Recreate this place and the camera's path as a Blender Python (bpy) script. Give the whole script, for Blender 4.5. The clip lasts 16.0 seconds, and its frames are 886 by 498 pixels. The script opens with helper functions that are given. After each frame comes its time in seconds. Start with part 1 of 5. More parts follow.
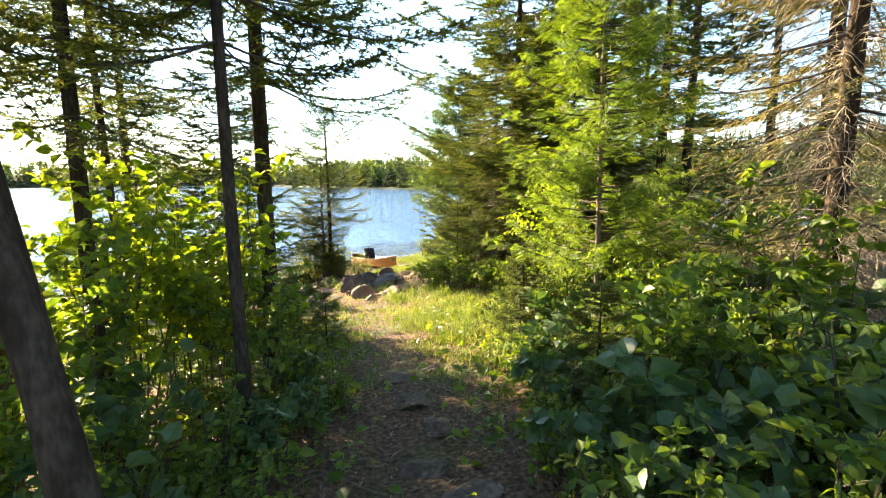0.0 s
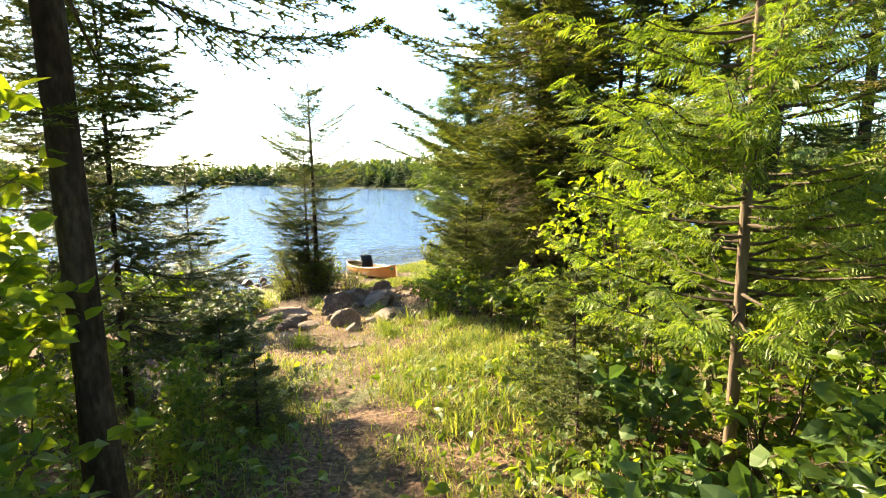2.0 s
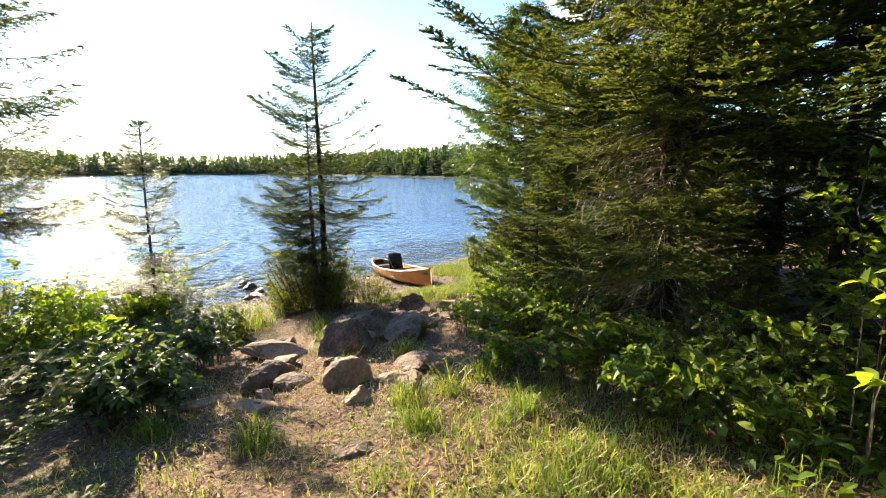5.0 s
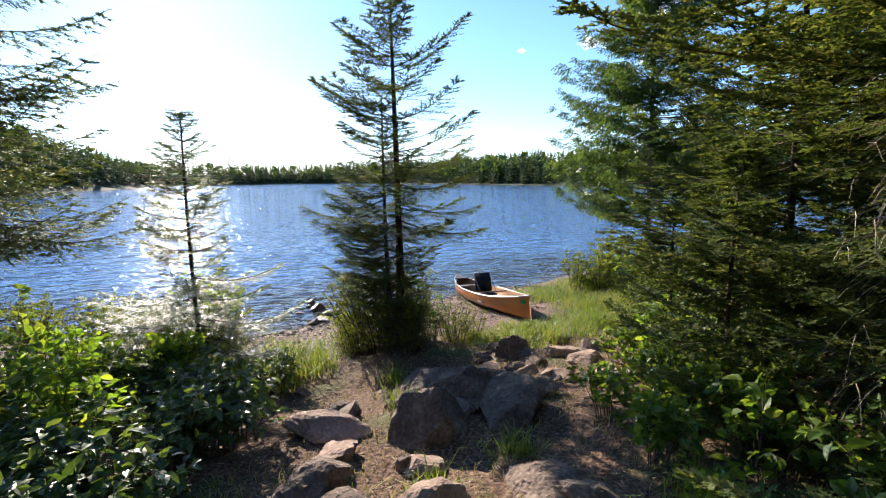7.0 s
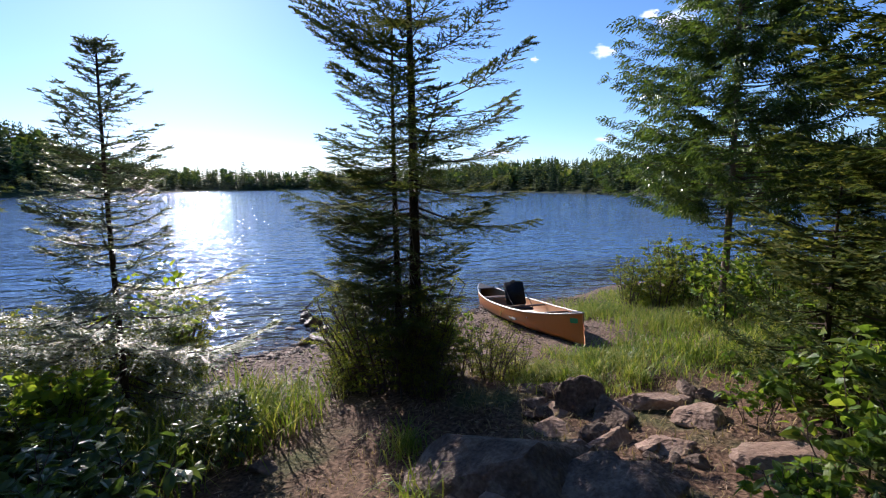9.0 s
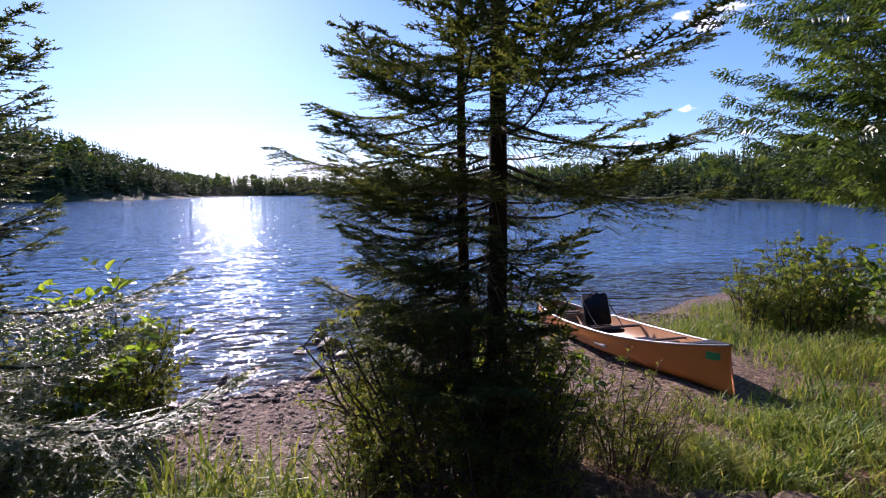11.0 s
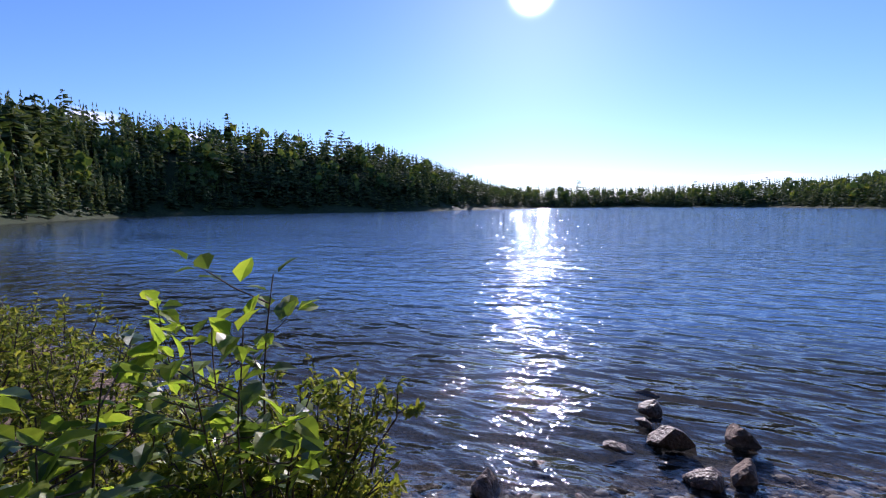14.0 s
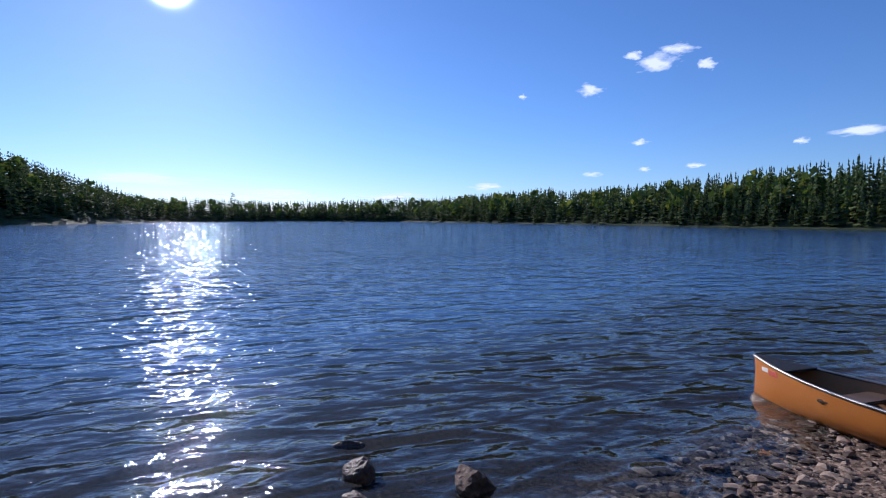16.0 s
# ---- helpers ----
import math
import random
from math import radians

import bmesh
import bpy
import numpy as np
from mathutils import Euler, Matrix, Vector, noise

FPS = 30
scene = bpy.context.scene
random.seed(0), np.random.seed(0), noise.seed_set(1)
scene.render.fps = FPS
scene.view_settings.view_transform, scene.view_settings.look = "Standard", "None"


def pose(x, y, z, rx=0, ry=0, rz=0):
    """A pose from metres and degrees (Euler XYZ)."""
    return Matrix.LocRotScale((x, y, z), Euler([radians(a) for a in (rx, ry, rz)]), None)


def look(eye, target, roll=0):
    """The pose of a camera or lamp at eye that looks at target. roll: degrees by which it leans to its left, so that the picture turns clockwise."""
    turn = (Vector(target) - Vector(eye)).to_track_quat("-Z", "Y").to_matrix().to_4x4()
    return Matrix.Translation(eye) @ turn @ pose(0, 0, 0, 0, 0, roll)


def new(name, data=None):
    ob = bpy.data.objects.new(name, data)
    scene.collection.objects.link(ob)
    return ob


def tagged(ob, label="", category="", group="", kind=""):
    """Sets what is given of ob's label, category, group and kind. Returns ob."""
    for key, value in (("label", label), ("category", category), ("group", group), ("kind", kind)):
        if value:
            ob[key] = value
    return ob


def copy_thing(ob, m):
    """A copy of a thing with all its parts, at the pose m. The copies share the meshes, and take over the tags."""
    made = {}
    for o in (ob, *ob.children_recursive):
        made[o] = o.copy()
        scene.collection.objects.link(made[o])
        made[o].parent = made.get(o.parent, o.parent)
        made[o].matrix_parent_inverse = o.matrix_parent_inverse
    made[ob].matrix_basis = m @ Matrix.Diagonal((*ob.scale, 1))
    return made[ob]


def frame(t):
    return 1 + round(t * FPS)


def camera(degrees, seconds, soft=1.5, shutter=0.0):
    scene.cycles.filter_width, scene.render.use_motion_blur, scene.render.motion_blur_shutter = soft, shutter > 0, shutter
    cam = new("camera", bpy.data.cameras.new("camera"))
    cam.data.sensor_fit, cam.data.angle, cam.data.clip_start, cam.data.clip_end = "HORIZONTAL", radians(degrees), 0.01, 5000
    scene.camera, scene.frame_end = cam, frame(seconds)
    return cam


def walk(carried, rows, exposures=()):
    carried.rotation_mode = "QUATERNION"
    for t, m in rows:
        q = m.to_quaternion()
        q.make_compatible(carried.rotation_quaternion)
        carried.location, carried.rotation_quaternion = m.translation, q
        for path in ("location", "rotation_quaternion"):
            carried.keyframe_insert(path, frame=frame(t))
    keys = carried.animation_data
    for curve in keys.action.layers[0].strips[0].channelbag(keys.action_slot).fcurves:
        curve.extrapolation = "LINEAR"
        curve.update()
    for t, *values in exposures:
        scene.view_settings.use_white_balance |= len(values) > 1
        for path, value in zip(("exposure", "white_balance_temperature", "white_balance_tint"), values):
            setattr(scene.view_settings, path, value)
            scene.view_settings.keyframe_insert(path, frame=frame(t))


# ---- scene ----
cam = camera(85.4, 16.0, 1.1)
PATH = [
    (0, (0.888, -1.21, 3.628), (0.829, 0.769, 3.343), -0.2),
    (0.5, (0.876, -0.587, 3.605), (0.827, 1.392, 3.317), -0.2),
    (1, (0.833, 0.064, 3.591), (0.835, 2.04, 3.283), -0.2),
    (1.5, (0.818, 0.566, 3.632), (0.797, 2.546, 3.352), -0.1),
    (2, (0.887, 1.196, 3.538), (0.792, 3.173, 3.255), -0.1),
    (2.5, (0.821, 1.613, 3.477), (0.765, 3.592, 3.189), -0.2),
    (3, (0.68, 2.066, 3.332), (0.656, 4.047, 3.062), -0.4),
    (3.2, (0.65, 2.276, 3.317), (0.626, 4.258, 3.046), -0.3),
    (5.3, (0.333, 4.991, 3.289), (0.022, 6.937, 2.952), -0.4),
    (5.5, (0.282, 5.18, 3.259), (-0.076, 7.118, 2.919), -0.5),
    (6, (0.082, 5.72, 3.243), (-0.376, 7.641, 2.925), -0.6),
    (6.5, (-0.135, 6.204, 3.214), (-0.681, 8.107, 2.927), -0.5),
    (7, (-0.405, 6.825, 3.208), (-0.957, 8.725, 2.915), -0.7),
    (7.5, (-0.682, 7.305, 3.133), (-1.239, 9.203, 2.835), -0.6),
    (8, (-0.875, 7.718, 3.141), (-1.46, 9.607, 2.844), -0.5),
    (8.2, (-0.936, 7.959, 3.098), (-1.522, 9.849, 2.81), -0.4),
    (10.3, (-2.078, 10.248, 2.416), (-2.693, 12.134, 2.165), -0.3),
    (10.5, (-2.231, 10.488, 2.405), (-2.835, 12.377, 2.145), -0.3),
    (11, (-2.411, 10.907, 2.413), (-3.109, 12.766, 2.174), -0.4),
    (11.1, (-2.442, 11.039, 2.419), (-3.171, 12.883, 2.16), -0.4),
    (11.5, (-2.558, 11.455, 2.483), (-3.432, 13.237, 2.237), -0.2),
    (12, (-2.761, 11.831, 2.356), (-3.825, 13.51, 2.133), 0.1),
    (12.5, (-3.125, 12.281, 2.296), (-4.439, 13.775, 2.092), -0.6),
    (13, (-3.643, 12.71, 2.069), (-5.177, 13.976, 1.863), -0.3),
    (13.5, (-4.058, 12.994, 2.053), (-5.693, 14.126, 1.839), -0.5),
    (14, (-4.496, 13.291, 2.057), (-6.139, 14.418, 1.877), -0.4),
    (14.5, (-4.906, 13.707, 1.892), (-6.451, 14.969, 1.746), -0.1),
    (15, (-5.268, 14.081, 1.88), (-6.587, 15.578, 1.748), -0.2),
    (15.5, (-5.566, 14.302, 1.835), (-6.537, 16.046, 1.708), -0.0),
    (15.8, (-5.644, 14.48, 1.813), (-6.372, 16.338, 1.68), -0.3),
    (16, (-5.653, 14.613, 1.801), (-6.212, 16.529, 1.676), 0.0),
]
walk(cam, [(t, look(eye, target, roll)) for t, eye, target, roll in PATH],
     exposures=[(0, 2.65, 7600, 8), (3.2, 2.3, 7500, 8), (5.3, 1.95, 6500, 11), (6.5, 1.55, 5950, 14), (8.2, 0.75, 5400, 15), (10.3, 0.6, 5450, 33), (12.5, 0.85, 5450, 36), (14, 0.42, 5200, 30), (16, 0.0, 5000, 22)])

# ---- sky, sun and exposure ----
SUN_AZ, SUN_EL = radians(45.3), radians(22.8)   # the sun stands left of the way in
to_sun = Vector((-math.sin(SUN_AZ) * math.cos(SUN_EL), math.cos(SUN_AZ) * math.cos(SUN_EL), math.sin(SUN_EL)))
world = bpy.data.worlds.new("sky")
scene.world = world
world.use_nodes = True
wn = world.node_tree.nodes
sky = wn.new("ShaderNodeTexSky")
sky.sky_type = "NISHITA"
sky.sun_disc = False
sky.sun_elevation = SUN_EL
sky.sun_rotation = -SUN_AZ
sky.air_density, sky.dust_density, sky.ozone_density = 1.0, 0.12, 4.5
wn["Background"].inputs["Strength"].default_value = 0.10
world.node_tree.links.new(sky.outputs[0], wn["Background"].inputs["Color"])
sun = new("sun", bpy.data.lights.new("sun", "SUN"))
sun.data.energy, sun.data.angle, sun.data.color = 5.2, radians(0.55), (1.0, 0.83, 0.60)
sun.matrix_world = look(to_sun * 50, (0, 0, 0))


# ---- materials ----
def glow_material(name, colour, strength, ragged=0.0, soft=False):
    """For the sun's disc with a painted halo of glare, and for clouds high over the far shore."""
    mat = bpy.data.materials.new(name)
    mat.use_nodes = True
    nd, ln = mat.node_tree.nodes, mat.node_tree.links
    nd.remove(nd["Principled BSDF"])
    em = nd.new("ShaderNodeEmission")
    em.inputs["Color"].default_value, em.inputs["Strength"].default_value = (*colour, 1), strength
    if not ragged and not soft:
        ln.new(em.outputs[0], nd["Material Output"].inputs["Surface"])
        return mat
    tc = nd.new("ShaderNodeTexCoord")
    dist = nd.new("ShaderNodeVectorMath")
    dist.operation = "LENGTH"
    ln.new(tc.outputs["Object"], dist.inputs[0])
    tr = nd.new("ShaderNodeBsdfTransparent")
    mx = nd.new("ShaderNodeMixShader")
    ln.new(tr.outputs[0], mx.inputs[1])
    ln.new(em.outputs[0], mx.inputs[2])
    ln.new(mx.outputs[0], nd["Material Output"].inputs["Surface"])
    if soft:
        # steep radial falloff paints glare around the sun
        fall = nd.new("ShaderNodeMapRange")
        fall.inputs["From Min"].default_value, fall.inputs["From Max"].default_value = 1.0, 0.1
        ln.new(dist.outputs["Value"], fall.inputs["Value"])
        steep = nd.new("ShaderNodeMath")
        steep.operation = "POWER"
        steep.inputs[1].default_value = 24.0
        ln.new(fall.outputs[0], steep.inputs[0])
        ln.new(steep.outputs[0], mx.inputs[0])
        return mat
    info = nd.new("ShaderNodeObjectInfo")
    shift = nd.new("ShaderNodeVectorMath")
    shift.operation = "MULTIPLY_ADD"
    shift.inputs[1].default_value = (40, 40, 40)
    ln.new(info.outputs["Random"], shift.inputs[0])
    ln.new(tc.outputs["Object"], shift.inputs[2])
    nz = nd.new("ShaderNodeTexNoise")
    nz.inputs["Scale"].default_value, nz.inputs["Detail"].default_value = 1.9, 7
    ln.new(shift.outputs[0], nz.inputs["Vector"])
    m = nd.new("ShaderNodeMath")
    m.operation = "MULTIPLY_ADD"
    m.inputs[1].default_value = 1.5
    ln.new(nz.outputs["Fac"], m.inputs[0])
    sub = nd.new("ShaderNodeMath")
    sub.operation = "MULTIPLY"
    sub.inputs[1].default_value = -1.0
    ln.new(dist.outputs["Value"], sub.inputs[0])
    ln.new(sub.outputs[0], m.inputs[2])
    rg = nd.new("ShaderNodeMapRange")
    rg.inputs["From Min"].default_value, rg.inputs["From Max"].default_value = 0.12, 0.12 + ragged
    rg.inputs["To Max"].default_value = 0.9
    ln.new(m.outputs[0], rg.inputs["Value"])
    ln.new(rg.outputs[0], mx.inputs[0])
    return mat


M_CLOUD = glow_material("cloud_white", (1.0, 0.97, 0.95), 1.0, 0.45)
M_SUN_GLARE = glow_material("sun_face", (1.0, 0.95, 0.86), 300.0, soft=True)

def material(name, colours, scale=8.0, rough=0.8, metal=0.0, bump=0.3, fine=60.0, spec=0.3, island=0.0, thin=0.0, stretch=(1, 1, 1), thin_tint=None, bump_size=0.02):
    """A surface with colour that varies at two scales, optional variation from piece to piece, and optional light through thin leaves."""
    mat = bpy.data.materials.new(name)
    mat.use_nodes = True
    nt = mat.node_tree
    nd, ln = nt.nodes, nt.links
    bs = nd["Principled BSDF"]
    tc = nd.new("ShaderNodeTexCoord")
    mp = nd.new("ShaderNodeMapping")
    mp.inputs["Scale"].default_value = stretch
    ln.new(tc.outputs["Object"], mp.inputs["Vector"])
    big = nd.new("ShaderNodeTexNoise")
    big.inputs["Scale"].default_value, big.inputs["Detail"].default_value = scale, 4
    small = nd.new("ShaderNodeTexNoise")
    small.inputs["Scale"].default_value, small.inputs["Detail"].default_value = fine, 5
    ln.new(mp.outputs[0], big.inputs["Vector"])
    ln.new(mp.outputs[0], small.inputs["Vector"])
    mix = nd.new("ShaderNodeMath")
    mix.operation = "MULTIPLY_ADD"
    mix.inputs[1].default_value, mix.inputs[2].default_value = 0.45, 0.0
    ln.new(small.outputs["Fac"], mix.inputs[0])
    add = nd.new("ShaderNodeMath")
    add.operation = "MULTIPLY_ADD"
    add.inputs[1].default_value = 0.55
    ln.new(big.outputs["Fac"], add.inputs[0])
    ln.new(mix.outputs[0], add.inputs[2])
    out = add.outputs[0]
    if island:
        geo = nd.new("ShaderNodeNewGeometry")
        a2 = nd.new("ShaderNodeMath")
        a2.operation = "MULTIPLY_ADD"
        a2.inputs[1].default_value = island
        a3 = nd.new("ShaderNodeMath")
        a3.operation = "SUBTRACT"
        a3.inputs[1].default_value = 0.5
        ln.new(geo.outputs["Random Per Island"], a3.inputs[0])
        ln.new(a3.outputs[0], a2.inputs[0])
        ln.new(out, a2.inputs[2])
        out = a2.outputs[0]
    ramp = nd.new("ShaderNodeValToRGB")
    n = len(colours)
    els = ramp.color_ramp.elements
    while len(els) < n:
        els.new(0.5)
    for i, c in enumerate(colours):
        els[i].position = 0.3 + 0.4 * i / max(1, n - 1)
        els[i].color = (*c, 1)
    ln.new(out, ramp.inputs[0])
    ln.new(ramp.outputs[0], bs.inputs["Base Color"])
    bs.inputs["Roughness"].default_value = rough
    bs.inputs["Metallic"].default_value = metal
    bs.inputs["Specular IOR Level"].default_value = spec
    if bump:
        bp = nd.new("ShaderNodeBump")
        bp.inputs["Strength"].default_value, bp.inputs["Distance"].default_value = bump, bump_size
        ln.new(add.outputs[0], bp.inputs["Height"])
        ln.new(bp.outputs[0], bs.inputs["Normal"])
    if thin:
        tr = nd.new("ShaderNodeBsdfTranslucent")
        tint = nd.new("ShaderNodeMix")
        tint.data_type, tint.blend_type = "RGBA", "MULTIPLY"
        tint.inputs["Factor"].default_value = 1.0
        ln.new(ramp.outputs[0], tint.inputs["A"])
        tint.inputs["B"].default_value = (*(thin_tint or (2.2, 2.0, 0.7)), 1)
        ln.new(tint.outputs["Result"], tr.inputs["Color"])
        ms = nd.new("ShaderNodeMixShader")
        ms.inputs[0].default_value = thin
        ln.new(bs.outputs[0], ms.inputs[1])
        ln.new(tr.outputs[0], ms.inputs[2])
        ln.new(ms.outputs[0], nd["Material Output"].inputs["Surface"])
    return mat


M_BARK = material("spruce_bark", [(0.020, 0.014, 0.010), (0.062, 0.044, 0.031), (0.13, 0.10, 0.074)], 9, 0.95, bump=1.0, fine=45, stretch=(1, 1, 0.35), spec=0.12, bump_size=0.03)
M_TWIG = material("twig_bark", [(0.05, 0.038, 0.028), (0.13, 0.10, 0.075)], 14, 0.95, bump=0.3)
M_DEADTWIG = material("dead_twig", [(0.19, 0.155, 0.115), (0.42, 0.35, 0.265)], 6, 0.9, bump=0.2, island=0.5)
M_CEDARBARK = material("cedar_bark", [(0.10, 0.07, 0.05), (0.24, 0.18, 0.13)], 9, 0.95, bump=0.7, stretch=(1, 1, 0.2))
M_NEEDLE = material("spruce_needles", [(0.048, 0.080, 0.026), (0.10, 0.138, 0.042), (0.175, 0.188, 0.064)], 0.9, 0.6, bump=0, fine=9, island=0.4, thin=0.38, thin_tint=(1.8, 1.65, 0.65), spec=0.15)
M_NEEDLE_SHINE = material("glossy_hemlock_needles", [(0.075, 0.11, 0.045), (0.14, 0.18, 0.075), (0.23, 0.25, 0.11)], 1.1, 0.45, bump=0, fine=9, island=0.4, thin=0.28, thin_tint=(1.6, 1.6, 0.8), spec=0.3)
M_NEEDLE_DRY = material("dry_spruce_needles", [(0.11, 0.13, 0.045), (0.24, 0.22, 0.09), (0.42, 0.34, 0.18)], 1.1, 0.55, bump=0, fine=9, island=0.4, thin=0.25, thin_tint=(1.6, 1.5, 0.8))
M_CEDAR = material("cedar_sprays", [(0.07, 0.125, 0.022), (0.125, 0.20, 0.034), (0.21, 0.275, 0.055)], 1.5, 0.5, bump=0, fine=12, island=0.3, thin=0.4, thin_tint=(1.9, 1.8, 0.6))
M_LEAF = material("shrub_leaves", [(0.058, 0.112, 0.018), (0.105, 0.175, 0.028), (0.18, 0.24, 0.040)], 1.2, 0.5, bump=0, fine=14, island=0.4, thin=0.4, spec=0.3)
M_LEAF_YEL = material("yellow_green_leaves", [(0.11, 0.18, 0.024), (0.18, 0.25, 0.032), (0.28, 0.31, 0.048)], 1.4, 0.45, bump=0, fine=14, island=0.35, thin=0.55, thin_tint=(1.8, 1.85, 0.6))
M_LEAF_GLOSS = material("glossy_shrub_leaves", [(0.032, 0.064, 0.018), (0.06, 0.105, 0.028), (0.11, 0.16, 0.042)], 1.6, 0.38, bump=0, fine=14, island=0.35, thin=0.35, spec=0.45)
M_LEAF_BROAD = material("cool_green_broad_leaves", [(0.05, 0.10, 0.035), (0.085, 0.15, 0.05), (0.14, 0.20, 0.06)], 1.5, 0.42, bump=0, fine=14, island=0.3, thin=0.2, thin_tint=(1.7, 1.8, 0.7), spec=0.4)
M_LEAF_RED = material("rusty_leaves", [(0.20, 0.06, 0.02), (0.34, 0.11, 0.03)], 3, 0.5, bump=0, island=0.3, thin=0.35, thin_tint=(1.7, 1.3, 0.7))
M_SWEETGALE = material("small_shoreline_leaves", [(0.068, 0.100, 0.020), (0.125, 0.157, 0.032), (0.20, 0.215, 0.050)], 1.6, 0.6, bump=0, fine=12, island=0.4, thin=0.5, spec=0.25)
M_GRASS = material("meadow_grass", [(0.09, 0.155, 0.022), (0.17, 0.235, 0.038), (0.31, 0.32, 0.09)], 0.9, 0.5, bump=0, fine=6, island=0.4, thin=0.4, thin_tint=(1.7, 1.6, 0.7))
M_DRYGRASS = material("dry_grass", [(0.22, 0.19, 0.08), (0.40, 0.33, 0.16)], 2, 0.7, bump=0, island=0.4, thin=0.3, thin_tint=(1.4, 1.3, 0.9))
M_ROCK = material("lake_rock", [(0.045, 0.031, 0.022), (0.15, 0.105, 0.076), (0.33, 0.25, 0.185)], 4.5, 0.85, bump=1.0, fine=30, spec=0.35, bump_size=0.05)
M_ROCK_PINK = material("pinkish_slab", [(0.15, 0.095, 0.068), (0.29, 0.20, 0.145), (0.45, 0.34, 0.26)], 3.5, 0.85, bump=1.0, fine=30, bump_size=0.04)
M_WETROCK = material("wet_rock", [(0.035, 0.022, 0.015), (0.095, 0.060, 0.040), (0.20, 0.135, 0.090)], 5, 0.5, bump=1.0, fine=40, spec=0.3, bump_size=0.04)
M_PEBBLE = material("beach_gravel", [(0.055, 0.037, 0.026), (0.135, 0.094, 0.066), (0.29, 0.215, 0.155)], 3, 0.75, bump=0.3, fine=50, island=0.9)
M_LITTER = material("forest_litter", [(0.10, 0.065, 0.040), (0.24, 0.165, 0.105), (0.38, 0.28, 0.18)], 3, 0.9, bump=0, island=0.9)
M_HULL = material("amber_hull", [(0.43, 0.145, 0.020), (0.50, 0.185, 0.030)], 2.0, 0.28, bump=0.03, fine=120, spec=0.5)
M_HULL_IN = material("amber_hull_inside", [(0.42, 0.22, 0.10), (0.50, 0.28, 0.135)], 3.0, 0.5, bump=0.08, fine=160)
M_BLACK = material("black_gear", [(0.012, 0.012, 0.013), (0.028, 0.028, 0.03)], 20, 0.65, bump=0.4, fine=300)
M_ALU = material("dull_aluminium", [(0.20, 0.19, 0.18), (0.33, 0.32, 0.30)], 10, 0.4, metal=0.9, bump=0.05)
M_ASH = material("dark_wood_trim", [(0.07, 0.045, 0.03), (0.13, 0.085, 0.055)], 8, 0.5, bump=0.1, stretch=(0.2, 1, 1))
M_GREY = material("grey_pad", [(0.20, 0.20, 0.20), (0.32, 0.31, 0.30)], 14, 0.8, bump=0.3, fine=200)
M_GREEN = material("green_decal", [(0.02, 0.20, 0.07), (0.03, 0.26, 0.10)], 8, 0.5, bump=0)
M_WHITE = material("pale_decal", [(0.62, 0.60, 0.58), (0.75, 0.73, 0.70)], 8, 0.5, bump=0)
M_RED = material("red_decal", [(0.45, 0.06, 0.04), (0.52, 0.09, 0.06)], 8, 0.5, bump=0)
M_FARTREE = material("far_conifers", [(0.040, 0.066, 0.028), (0.078, 0.110, 0.044), (0.14, 0.165, 0.058)], 0.12, 0.8, bump=0, fine=0.9, island=0.45, thin=0.22, thin_tint=(1.5, 1.5, 0.8), spec=0.1)
M_FARLEAF = material("far_broadleaf_trees", [(0.05, 0.09, 0.028), (0.09, 0.14, 0.038), (0.16, 0.19, 0.055)], 0.2, 0.8, bump=0, fine=1.2, island=0.4, thin=0.2, spec=0.1)


